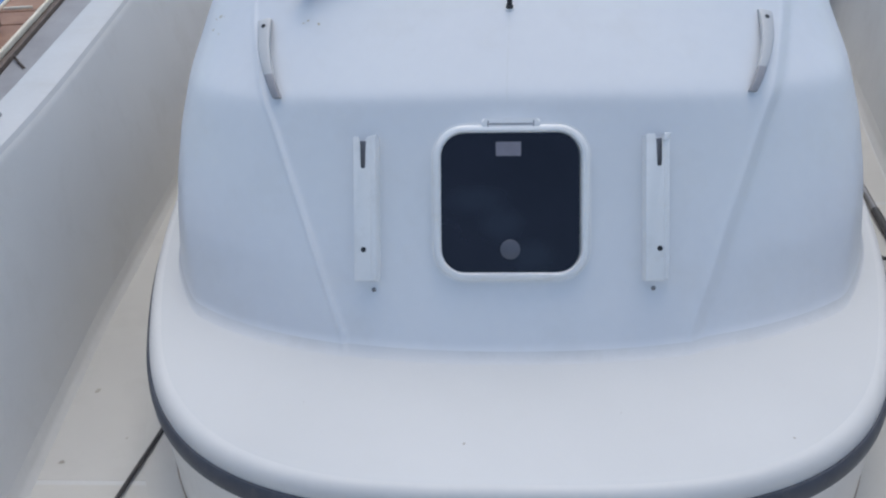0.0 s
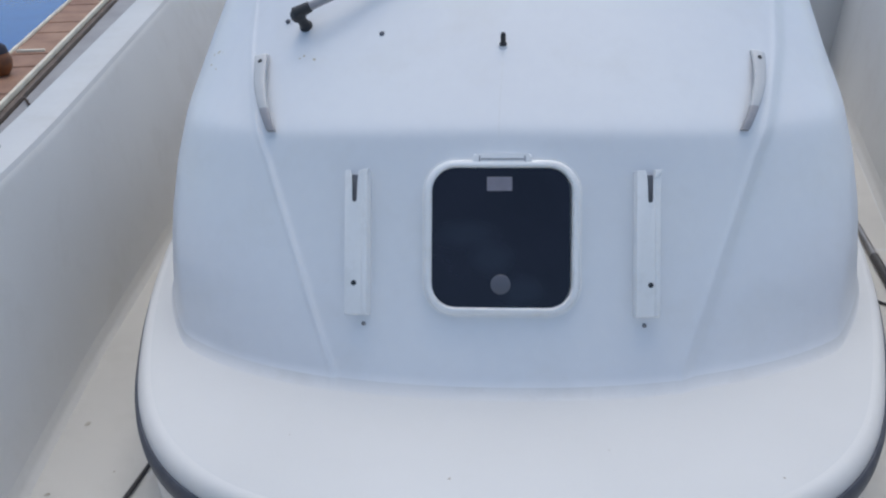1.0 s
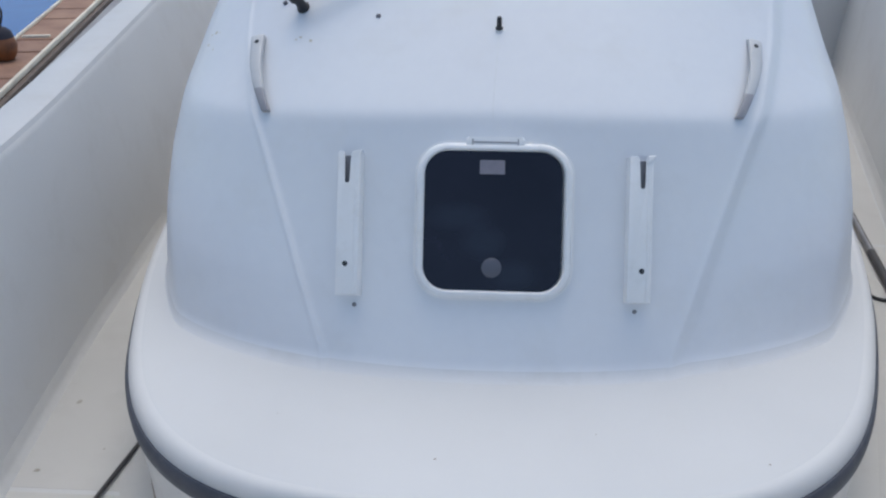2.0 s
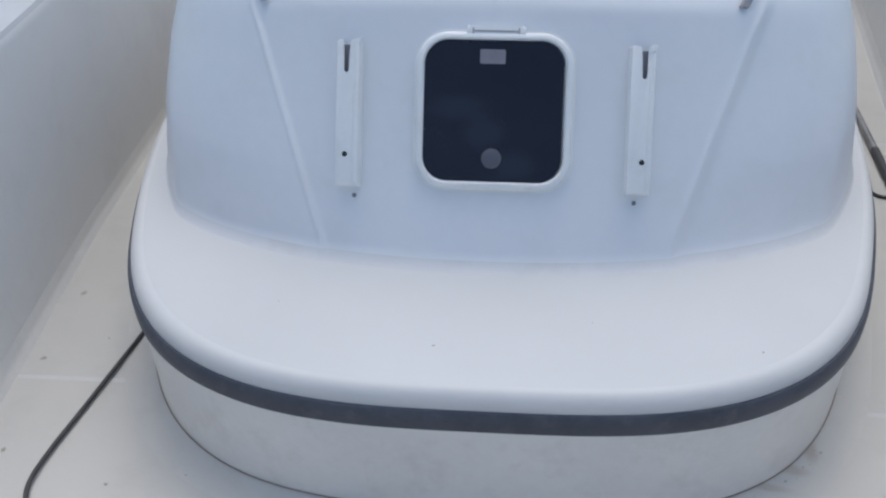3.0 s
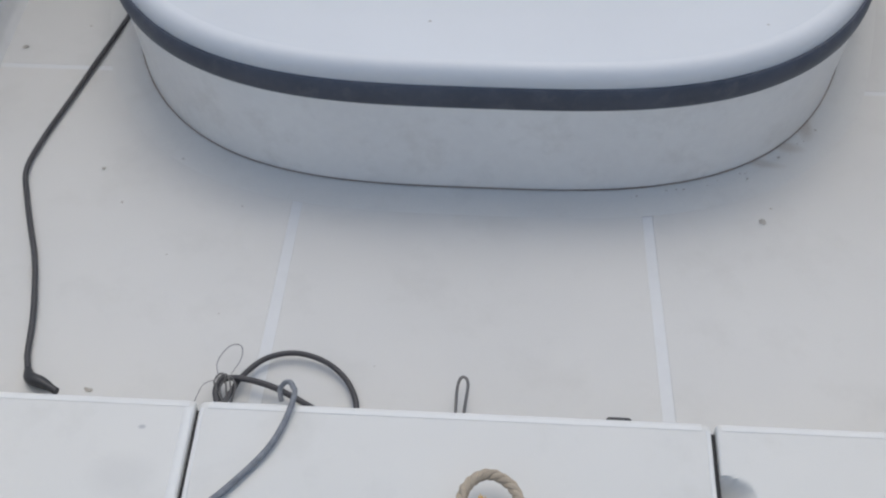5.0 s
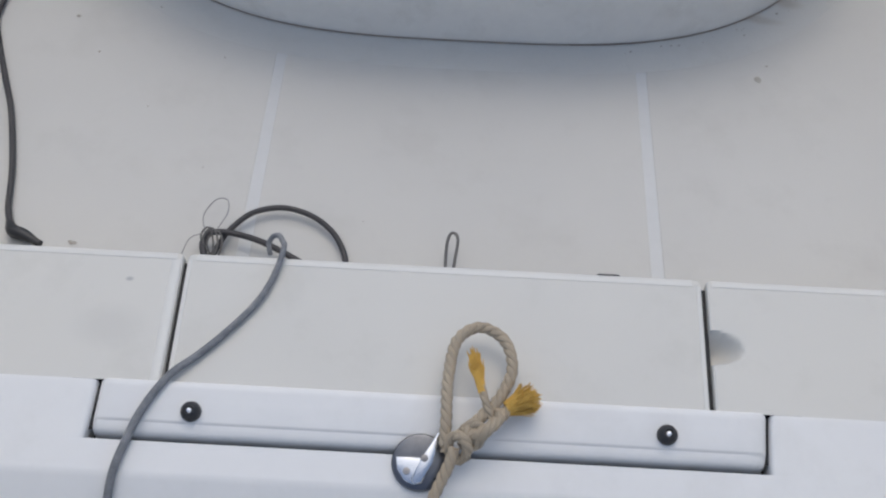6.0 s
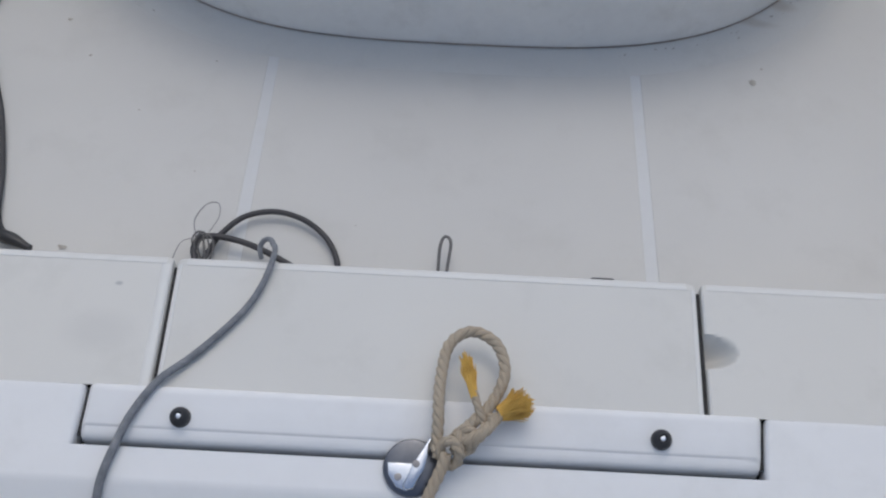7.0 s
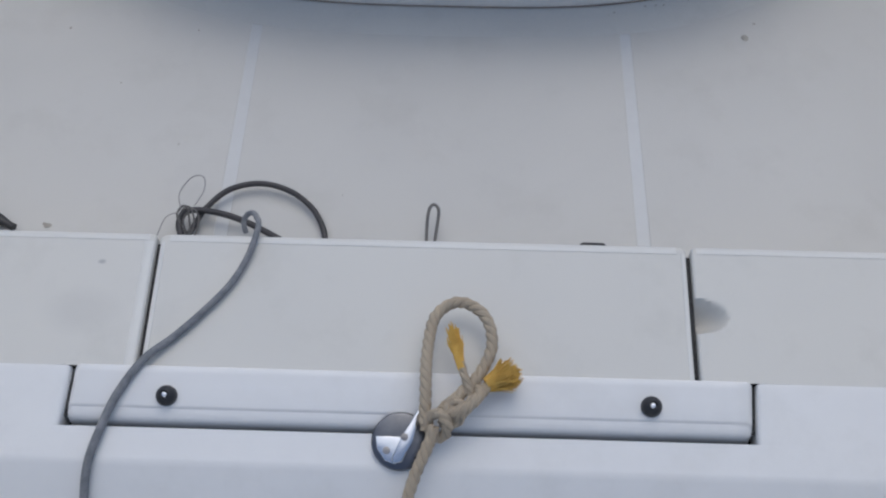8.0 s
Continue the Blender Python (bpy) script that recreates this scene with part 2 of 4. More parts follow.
def tube(path, radius, sides=10, bm=None):
    """A round tube along a path; radius is a number or a function of 0..1."""
    bm = bm or bmesh.new()
    up = Vector((0.12, 0.23, 0.97))
    rings = []
    n = len(path)
    for i, p in enumerate(path):
        d = (path[min(i + 1, n - 1)] - path[max(i - 1, 0)]).normalized()
        side = d.cross(up).normalized()
        up = side.cross(d).normalized()
        r = radius(i / (n - 1)) if callable(radius) else radius
        rings.append([bm.verts.new(p + side * (r * math.cos(2 * math.pi * k / sides)) + up * (r * math.sin(2 * math.pi * k / sides))) for k in range(sides)])
    for a, b in zip(rings, rings[1:]):
        for k in range(sides):
            bm.faces.new((a[k], a[(k + 1) % sides], b[(k + 1) % sides], b[k]))
    bm.faces.new(rings[0][::-1])
    bm.faces.new(rings[-1])
    return bm


def laid_rope(points, radius, pitch=0.036, step=0.004, loosen=None):
    """Three strands twisted round a path."""
    path = smooth_path(points, step)
    n = len(path)
    up = Vector((0.12, 0.23, 0.97))
    strands = [[], [], []]
    run = 0.0
    for i, p in enumerate(path):
        d = (path[min(i + 1, n - 1)] - path[max(i - 1, 0)]).normalized()
        side = d.cross(up).normalized()
        up = side.cross(d).normalized()
        if i:
            run += (p - path[i - 1]).length
        wide = radius * 0.46 * (loosen(i / (n - 1)) if loosen else 1)
        for k in range(3):
            a = 2 * math.pi * (run / pitch + k / 3)
            strands[k].append(p + side * (wide * math.cos(a)) + up * (wide * math.sin(a)))
    bm = bmesh.new()
    for s in strands:
        tube(s, radius * 0.60, 8, bm)
    return bm


# ---------------------------------------------------------------- sea
def sheet(x0, x1, y0, y1, z):
    bm = bmesh.new()
    bm.faces.new([bm.verts.new(p) for p in ((x0, y0, z), (x1, y0, z), (x1, y1, z), (x0, y1, z))])
    return bm


water = part("water", sheet(-2500, 2500, -2500, 2500, -0.95), WATER)
tagged(water, "calm blue sea water round the boat and pier", "water", kind="structure")


# ---------------------------------------------------------------- deck
def port(y):
    """Half breadth of the deck at the foot of the bulwark."""
    return 1.050 + 0.034 * (y - 1.6) if y > 1.3 else 1.0398 - 0.19 * (1.3 - y) ** 1.35


def starboard(y):
    return 1.06 + 0.155 * (y - 1.6) if y > 1.3 else 1.0135 - 0.185 * (1.3 - y) ** 1.35


def toe(y):
    """How much wider than the gunwale's run the deck is at the foot of the port side."""
    return 0.034 * min(1.0, max(0.0, (y - 1.5) / 0.75))


YS = [-2.2 + 0.15 * i for i in range(49)]
bm = bmesh.new()
rows = [[bm.verts.new((-port(y) - 0.06, y, 0)), bm.verts.new((starboard(y) + 0.03, y, 0))] for y in YS]
low = [[bm.verts.new((v.co.x, v.co.y, -0.06)) for v in r] for r in rows]
for a, b, c, d in zip(rows, rows[1:], low, low[1:]):
    bm.faces.new((a[0], a[1], b[1], b[0]))
    bm.faces.new((c[0], d[0], d[1], c[1]))
deck = part("deck", bm, GROOVE)
tagged(deck, "off-white moulded fibreglass foredeck with faint grime", "deck", kind="structure")


def deck_panel(outline):
    return part("nonskid_panel", prism(outline, -0.01, 0.0012, 0.0030, segments=3), GRIP, deck)


def side_panel(edge, inner, y0, y1):
    """A panel from an inner breadth to the curved foot of a bulwark."""
    ys = [y0 + (y1 - y0) * k / 12 for k in range(13)]
    pts = [(inner, y0)] + [(edge(y), y) for y in ys] + [(inner, y1)]
    return deck_panel(pts if inner > 0 else pts[::-1])


def port_edge(y):
    return -(port(y) + toe(y) - 0.019)


def starboard_edge(y):
    return starboard(y) - 0.030


deck_panel([(-0.3205, 0.60), (0.3085, 0.60), (0.3115, 1.6), (-0.3245, 1.6)])
side_panel(port_edge, -0.3405, 0.60, 1.6470)
side_panel(starboard_edge, 0.3275, 0.60, 1.6455)
side_panel(port_edge, -0.6, 1.6595, 5.0)
side_panel(starboard_edge, 0.6, 1.6580, 2.966)
side_panel(starboard_edge, 0.6, 2.984, 5.0)


def bulwark(half, sign, label, spread, toe=lambda y: 0.0):
    """A moulded side: cove at the deck, flared inner face, rounded gunwale, hull outside."""
    prof = [(-0.020, 0.002), (-0.012, 0.006), (-0.004, 0.018), (0.0, 0.042), (0.002, 0.075)]
    prof += [(0.004 + 0.055 * k / 6, 0.08 + 0.51 * k / 6) for k in range(1, 7)]
    prof += [(0.062, 0.606), (0.070, 0.617), (0.082, 0.622), (0.165, 0.622), (0.176, 0.618), (0.182, 0.606), (0.184, 0.55), (0.17, 0.50), (0.15, 0.2), (0.08, -0.5), (0.0, -0.98)]
    bm = bmesh.new()

    def flare(y, z):
        k = (y - 2.3) / 0.12
        low = toe(y) * (1 - min(1.0, max(0.0, z / 0.58)))
        return low + spread * 0.12 * (math.log1p(math.exp(k)) if k < 30 else k) * min(1.0, max(0.0, (z - 0.05) / 0.55))
    rings = [[bm.verts.new((sign * (half(y) + dx + flare(y, z)), y, z)) for dx, z in prof] for y in YS]
    for a, b in zip(rings, rings[1:]):
        for k in range(len(prof) - 1):
            bm.faces.new((a[k], a[k + 1], b[k + 1], b[k]))
    ob = part("bulwark_wall", bm, WALL)
    tagged(ob, label, "bulwark", kind="structure")
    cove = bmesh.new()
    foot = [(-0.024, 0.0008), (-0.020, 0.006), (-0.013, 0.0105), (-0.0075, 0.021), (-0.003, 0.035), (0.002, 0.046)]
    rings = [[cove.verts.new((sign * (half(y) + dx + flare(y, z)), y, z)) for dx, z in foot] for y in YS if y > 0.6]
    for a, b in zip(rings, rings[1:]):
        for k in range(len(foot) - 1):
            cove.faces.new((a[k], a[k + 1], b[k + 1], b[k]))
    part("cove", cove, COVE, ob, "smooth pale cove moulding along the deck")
    top = bmesh.new()
    strip = [(0.064, 0.6095), (0.070, 0.6205), (0.082, 0.6255), (0.165, 0.6255), (0.178, 0.621), (0.1855, 0.606), (0.1865, 0.585)]
    rings = [[top.verts.new((sign * (half(y) + dx + flare(y, 0.62)), y, z)) for dx, z in strip] for y in YS]
    for a, b in zip(rings, rings[1:]):
        for k in range(len(strip) - 1):
            top.faces.new((a[k], a[k + 1], b[k + 1], b[k]))
    part("gunwale", top, GEL_RAIL, ob, "smooth white gelcoat gunwale cap")
    return ob


bulwark(port, -1, "grey-white textured fibreglass bulwark with white gunwale", 0.068, toe)
bulwark(starboard, 1, "grey-white textured fibreglass bulwark in shade", 0.0)


stem = part("stem", prism([(-0.20, -2.19), (0.20, -2.19), (0.06, -2.36), (0.0, -2.39), (-0.06, -2.36)], -0.98, 0.624, 0.01), GEL_RAIL)
tagged(stem, "white moulded stem that joins both bulwarks", "stem", kind="structure")
transom = part("transom", box((-1.56, 4.985, -0.98), (1.78, 5.05, 0.62), 0.01), WALL)
tagged(transom, "plain grey-white bulkhead closing the boat aft", "bulkhead", kind="structure")


# ---------------------------------------------------------------- cabin
def outline(W, y0, D=1.25, n=3.17, cols=160, back=5.0):
    """A plan curve: blunt rounded front, then sides that spread aft, set a little to starboard."""
    W = W + 0.0925
    yc = y0 + D
    pts = []
    for i in range(cols + 1):
        a = math.pi * i / cols
        c, s = math.cos(a), math.sin(a)
        pts.append((-W * math.copysign(abs(c) ** (2 / n), c), yc - D * abs(s) ** (2 / n)))
    side = [(W + 0.02 * k / 6, yc + (back - yc) * k / 6) for k in range(1, 7)]
    whole = [(-x, y) for x, y in reversed(side)] + pts + side
    
    def spread(x, y):
        k, start = (0.15, 1.82) if x > 0 else (0.115, 1.86)
        d = (min(y, 3.2) - start) / 0.06
        return math.copysign(k * 0.06 * (math.log1p(math.exp(d)) if d < 30 else d), x)
    return [(x + 0.004 + spread(x, y), y) for x, y in whole]


def loft(levels, **kw):
    bm = bmesh.new()
    rings = [[bm.verts.new((x, y, z)) for x, y in outline(W, y0, **kw)] for z, W, y0 in levels]
    for a, b in zip(rings, rings[1:]):
        for k in range(len(a) - 1):
            bm.faces.new((a[k], a[k + 1], b[k + 1], b[k]))
    return bm


cabin = thing("boat_cabin", (0, 2.4, 0), "white fibreglass boat cabin front with rounded shelf", "cabin")
base = [(0.012 + 0.212 * k / 8, 0.733 + 0.014 * (k / 8) ** 1.2, 1.3105 - 0.0115 * (k / 8) ** 1.5) for k in range(9)]
part("base_body", loft(base), GEL_OLD, cabin, "aged white fibreglass base moulding")
part("base_flange", loft([(0.0012, 0.794, 1.2520), (0.0026, 0.786, 1.2600), (0.0040, 0.776, 1.2690), (0.0056, 0.764, 1.2805), (0.0085, 0.748, 1.2960), (0.0135, 0.741, 1.3055), (0.0165, 0.731, 1.3150)]), FLANGE, cabin)
bm = tube([Vector((x, y, 0.0175)) for x, y in outline(0.7345, 1.3088)], 0.0011, 6)
part("seam", bm, SEAM, cabin, "dirty brown sealant seam")
bm = loft([(0.218, 0.741, 1.3044), (0.219, 0.750, 1.2954), (0.224, 0.7535, 1.2919), (0.241, 0.7545, 1.2909), (0.258, 0.7535, 1.2919), (0.263, 0.750, 1.2954), (0.264, 0.741, 1.3044)])
part("rub_strip", bm, STRIP, cabin, "dark grey rubber rub strip")
shoulder = [(0.262, 0.7465, 1.2989), (0.270, 0.7465, 1.2989)] + [(0.270 + 0.03 * math.sin(radians(a)), 0.7465 - 0.026 * (1 - math.cos(radians(a))), 1.2989 + 0.026 * (1 - math.cos(radians(a)))) for a in (15, 30, 45, 60, 75, 90)]
part("shelf_edge", loft(shoulder), EDGE, cabin, "white rounded shelf edge")
part("shelf", loft([(0.3, 0.7205, 1.3249), (0.3012, 0.714, 1.3314), (0.301, 0.55, 1.50), (0.301, 0.30, 1.75)]), GRIP_CLEAN, cabin, "pale fine-textured nonskid shelf top")

FOOT_Y, LEAN, CREASE_Z, UPPER = 1.693, math.tan(radians(26)), 0.774, math.tan(radians(52))
FILLET = 0.030                        # radius of the moulded cove where the front meets the shelf


def breadth(z):
    return float(np.interp(z, (0.28, 0.4, 0.5, 0.6, 0.69, 0.78, 0.86, 1.0, 1.1, 1.4), (0.84, 0.836, 0.830, 0.817, 0.797, 0.772, 0.752, 0.715, 0.68, 0.53)))


def front(z, x=0.0):
    """How far aft the cabin's front lies on the centre line."""
    k = (z - (CREASE_Z - 0.1 * x * x)) / 0.006
    soft = 0.006 * (math.log1p(math.exp(k)) if k < 30 else k)
    y = FOOT_Y + LEAN * (z - 0.30) + (UPPER - LEAN) * soft
    if z < 0.30 + FILLET:
        d = min(FILLET, FILLET - (z - 0.30))
        y -= FILLET - math.sqrt(FILLET ** 2 - d ** 2)
    return y


def lean(z):
    """How far the cabin's sides stand over to starboard."""
    return 0.02 + 0.010 * max(0.0, (z - 0.8) / 0.25)


def ridge(z, x=-1.0):
    """How far out the moulded fold runs; the starboard one lies further out."""
    return (0.040 if x > 0 else 0.0) + float(np.interp(z, (0.28, 0.335, 0.53, 0.70, 0.77, 0.86, 1.0, 1.4), (0.335, 0.344, 0.418, 0.490, 0.528, 0.566, 0.588, 0.46)))


def cabin_skin(x, z):
    """y of the cabin's front at height z, x from the centre line."""
    W, D, n = breadth(z), 0.6, float(np.interp(z, (0.30, 0.46), (2.17, 2.4)))
    q = min(1.0, abs(x) / W)
    turn = float(np.interp(z, (0.30, 0.45, 0.6, 0.8, 1.0), (0.13, 0.095, 0.062, 0.052, 0.046)))
    bend = (abs(x) - (W - turn)) / 0.006
    D -= 0.95 * turn
    y = front(z, x) + D - D * (1 - q ** n) ** (1 / n) + 0.95 * 0.006 * (math.log1p(math.exp(bend)) if bend < 30 else bend)
    away = abs(x) - ridge(z, x)
    strength = float(np.interp(z, (0.3, 0.36, 0.7, 0.8, 1.0), (0.9, 1.6, 1.6, 1.0, 0.8) if x < 0 else (0.9, 1.5, 1.7, 2.1, 2.3)))
    if x < 0:
        y -= 0.5 * strength * (0.004 * math.exp(-((away - 0.006) / 0.007) ** 2) + 0.008 / (1 + math.exp(-away / 0.0028)))
    else:
        y += 0.85 * strength * (0.0115 / (1 + math.exp(-away / 0.0066)) - 0.0022 * math.exp(-((away + 0.020) / 0.009) ** 2))
    return y


zs = [0.2985] + [0.3015 + 0.0345 * (k / 14) ** 2 for k in range(15)] + [0.336 + 0.4 * k / 40 for k in range(1, 41)] + [0.736 + 0.06 * k / 14 for k in range(1, 15)] + [0.796 + 0.6 * k / 22 for k in range(1, 23)]
bm = bmesh.new()
rings = []
for z in zs:
    W = breadth(z)
    ring = []
    g = ridge(z)
    half = [(g - 0.03) * k / 36 for k in range(36)] + [g - 0.03 + (min(g + 0.08, 0.985 * W) - g + 0.03) * k / 64 for k in range(64)]
    half += [W * math.sin(math.asin(min(g + 0.08, 0.985 * W) / W) + (math.pi / 2 - math.asin(min(g + 0.08, 0.985 * W) / W)) * k / 50) for k in range(51)]
    for x in [-x for x in reversed(half[1:])] + half:
        ring.append(bm.verts.new((x + lean(z) * (x / W) ** 4, cabin_skin(x, z), z)))
    yb = front(z, W) + 0.6
    aft = [(W + 0.05 * (1 - math.exp(-(y - yb) / 0.6)), y) for y in (yb + 0.1, yb + 0.3, yb + 0.7, yb + 1.3, 5.0)]
    ring = [bm.verts.new((-x + lean(z), y, z)) for x, y in reversed(aft)] + ring + [bm.verts.new((x + lean(z), y, z)) for x, y in aft]
    rings.append(ring)
for a, b in zip(rings, rings[1:]):
    for k in range(len(a) - 1):
        bm.faces.new((a[k], a[k + 1], b[k + 1], b[k]))
bm.faces.new(rings[-1])
skin = part("cabin_front", bm, GEL, cabin, "smooth white gelcoat cabin front")
# the lower cove takes a darker tone that paints shade above the shelf
skin.data.materials.append(FOOT_SHADE)
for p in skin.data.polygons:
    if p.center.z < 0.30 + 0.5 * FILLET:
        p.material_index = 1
part("back_panel", prism([(-0.86, 0.0), (0.9, 0.0), (0.86, 0.9), (0.56, 1.396), (-0.52, 1.396), (-0.82, 0.9)], 0.0, 0.03, 0.0, Matrix.Translation((0, 5.02, 0)) @ Matrix.Rotation(radians(90), 4, "X")), GEL, cabin)


def on_face(x, z, out=0.0):
    """The pose of something fixed to the cabin's front: its z axis stands out, its y axis runs up the face."""
    e = 0.004
    p = Vector((x, cabin_skin(x, z), z))
    up = (Vector((x, cabin_skin(x, z + e), z + e)) - p).normalized()
    ac = (Vector((x + e, cabin_skin(x + e, z), z)) - Vector((x - e, cabin_skin(x - e, z), z))).normalized()
    nn = ac.cross(up).normalized()
    ac = up.cross(nn).normalized()
    m = Matrix((ac, up, nn)).transposed().to_4x4()
    return Matrix.Translation(p + nn * out) @ m


# ---- hatch
HC = on_face(0.0, 0.584)
hatch = thing("deck_hatch", HC.translation, "square smoked-glass deck hatch with white rounded frame", "hatch")
bm = bmesh.new()
prof = [(0.0, -0.01), (0.0, 0.010), (-0.003, 0.016), (-0.007, 0.019), (-0.012, 0.019), (-0.015, 0.016), (-0.017, 0.010)]
rings = []
for d, h in prof:
    o = rounded(0.310 + 2 * d, 0.310 + 2 * d, 0.064 + d, n=10)
    rings.append([bm.verts.new((x, y, h)) for x, y in o])
for a, b in zip(rings, rings[1:]):
    for k in range(len(a)):
        bm.faces.new((a[k], a[(k + 1) % len(a)], b[(k + 1) % len(a)], b[k]))
bm.transform(HC)
part("frame", bm, PLASTIC, hatch, "white moulded plastic frame")
part("base_ring", prism(rounded(0.319, 0.319, 0.068, n=10), -0.012, 0.006, 0.004, HC), PLASTIC, hatch)
part("pane", prism(rounded(0.275, 0.277, 0.047, -0.002, 0, n=10), -0.004, 0.0145, 0.002, HC), GLASS, hatch, "dark smoked acrylic pane")
hinge = part("hinge", prism(rounded(0.116, 0.024, 0.006, 0, 0.155), 0.0, 0.017, 0.004, HC), PLASTIC, hatch, "white hinge cover")
part("hinge_slot", prism(rounded(0.086, 0.0035, 0.001, 0, 0.156, n=2), 0.015, 0.0174, 0, HC), GREYP, hinge, "grey hinge pin slot")
for hx in (-0.045, 0.045):
    part("hinge_notch", prism(rounded(0.003, 0.012, 0.001, hx, 0.157, n=2), 0.015, 0.0174, 0, HC), GREYP, hinge, "grey hinge notch")
part("sticker", prism(rounded(0.050, 0.028, 0.002, -0.005, 0.107, n=3), 0.0146, 0.0152, 0, HC), STICKER, hatch, "faded pale rectangular sticker")
part("latch_button", lathe([(0.020, 0.0), (0.020, 0.003), (0.017, 0.005), (0.0, 0.0055)], HC @ pose(-0.002, -0.093, 0.0145)), KNOB, hatch, "round grey latch button")


# ---- step brackets
def bracket(x):
    m = on_face(x, 0.5665)
    b = thing("mounting_bracket", m.translation, "white plastic slotted mounting bracket on cabin front", "bracket", "brackets beside the hatch")
    sx_ = -0.0035 if x < 0 else 0.0030
    wide, top, low = 0.024, 0.1455, -0.1455
    r = 0.0062
    notch = [(sx_ + 0.0095, top), (sx_ + 0.0070, top - 0.008), (sx_ + r, top - 0.018)]
    notch += [(sx_ + r * math.cos(a), 0.0865 - r * math.sin(a)) for a in [math.pi * k / 8 for k in range(9)]]
    notch += [(sx_ - r, top - 0.018), (sx_ - 0.0070, top - 0.008), (sx_ - 0.0095, top)]
    face = [(wide - 0.003, top), *notch, (-wide + 0.003, top), (-wide, top - 0.003), (-wide, low + 0.002), (wide, low + 0.002), (wide, top - 0.003)]
    part("face_plate", prism(face[::-1], 0.0225, 0.0275, 0.0016, m, 2), PLASTIC, b)
    for e in (-1, 1):
        lo_, hi_ = sorted((e * wide, e * (wide - 0.004)))
        part("side_wall", prism([(lo_, low), (hi_, low), (hi_, top - 0.002), (lo_, top - 0.002)], -0.008, 0.0245, 0.001, m, 1), PLASTIC, b)
    # added block: darkens the hollow bracket, its inner shade put into colour
    part("slot_shade_block", prism([(sx_ - 0.011, 0.076), (sx_ + 0.009, 0.076), (sx_ + 0.009, top - 0.008), (sx_ - 0.011, top - 0.008)], -0.008, 0.014, 0.001, m, 1), SLOT_SHADE, b, "added grey block painting the shade inside the slot")
    part("foot_plate", prism([(-wide + 0.003, low), (wide - 0.003, low), (wide - 0.003, low + 0.006), (-wide + 0.003, low + 0.006)], -0.008, 0.0240, 0.001, m, 1), PLASTIC, b)
    part("ridge", prism([(0.0125, low + 0.003), (wide - 0.001, low + 0.003), (wide - 0.001, top - 0.004), (0.0125, top - 0.010)], 0.024, 0.0315 if x < 0 else 0.0292, 0.003, m), PLASTIC, b)
    part("ear", prism([(0.0105, top - 0.014), (wide - 0.001, top - 0.008), (wide + 0.003, top + 0.003), (0.0115, top + 0.0005)], 0.020, 0.0315, 0.0012, m, 1), PLASTIC, b, "flared ear at the bracket's top")
    part("bolt_hole", lathe([(0.0055, 0), (0.0055, 0.0022), (0, 0.0025)], m @ pose(-0.0040 if x < 0 else 0.0045, -0.081, 0.0262), 14), BLACK, b, "black bolt hole")
    return b


bracket(-0.289)
bracket(0.286)
for x, z in ((-0.2795, 0.4195), (0.2855, 0.4205)):
    m = on_face(x, z)
    sc = part("screw", lathe([(0.0045, -0.001), (0.0045, 0.0015), (0.003, 0.0028), (0, 0.003)], m, 14), STEEL)
    tagged(sc, "small rusty screw head in the cabin front", "screw", "screws under the brackets")


# ---- grab handles
def strap(rows, wide, thick):
    """A flat bar on the cabin's front through rows of x, z and standing height."""
    bm = bmesh.new()
    rings = []
    path = smooth_path(rows, 0.004)
    for i, p in enumerate(path):
        t = i / (len(path) - 1)
        m = on_face(p.x * 0.9, p.y)
        m.translation = on_face(p.x, p.y).translation + m.col[2].to_3d() * p.z
        w = wide(t)
        rings.append([bm.verts.new(m @ Vector((w * math.copysign(abs(math.cos(a)) ** 0.6, math.cos(a)), 0, thick * math.copysign(abs(math.sin(a)) ** 0.6, math.sin(a))))) for a in [2 * math.pi * k / 16 for k in range(16)]])
    for a, b in zip(rings, rings[1:]):
        for k in range(16):
            bm.faces.new((a[k], a[(k + 1) % 16], b[(k + 1) % 16], b[k]))
    bm.faces.new(rings[0])
    bm.faces.new(rings[-1][::-1])
    return bm


def strap_pose(x, z, out):
    """The pose of a point on the handle, square to the face beside it."""
    m = on_face(x * 0.9, z)
    m.translation = on_face(x, z).translation + m.col[2].to_3d() * out
    return m


def grab_handle(s):
    root = on_face(s * 0.49, 0.752)
    h = thing("grab_handle", root.translation, "weathered pale plastic grab handle on cabin", "handle", "grab handles")
    out = 0.011 if s > 0 else -0.004
    top = [(s * (0.535 + out * 0.8), 0.860, 0.004), (s * (0.531 + out), 0.851, 0.010), (s * (0.522 + out), 0.815, 0.018), (s * (0.509 + out * 0.9), 0.787, 0.020), (s * (0.502 + out * 0.8), 0.775, 0.0185)]
    low = [(s * (0.502 + out * 0.8), 0.775, 0.0185), (s * (0.494 + out * 0.7), 0.762, 0.0135), (s * (0.485 + out * 0.6), 0.749, 0.006)]
    part("bar", strap(top, lambda t: 0.0165 - 0.0055 * t, 0.006), GEL_RAIL, h, "off-white flat handle bar")
    part("end_grip", strap(low, lambda t: 0.0105 - 0.001 * t, 0.0062), GREYP, h, "greyed lower end of the handle")
    part("screw_hole", lathe([(0.0052, -0.002), (0.0052, 0.0015), (0, 0.002)], strap_pose(s * (0.529 + out), 0.847, 0.0165), 14), BLACK, h, "dark screw hole")
    return h


grab_handle(-1)
grab_handle(1)

# ---- washer nozzle, wiper, small fittings
m = on_face(0.0, 0.906)
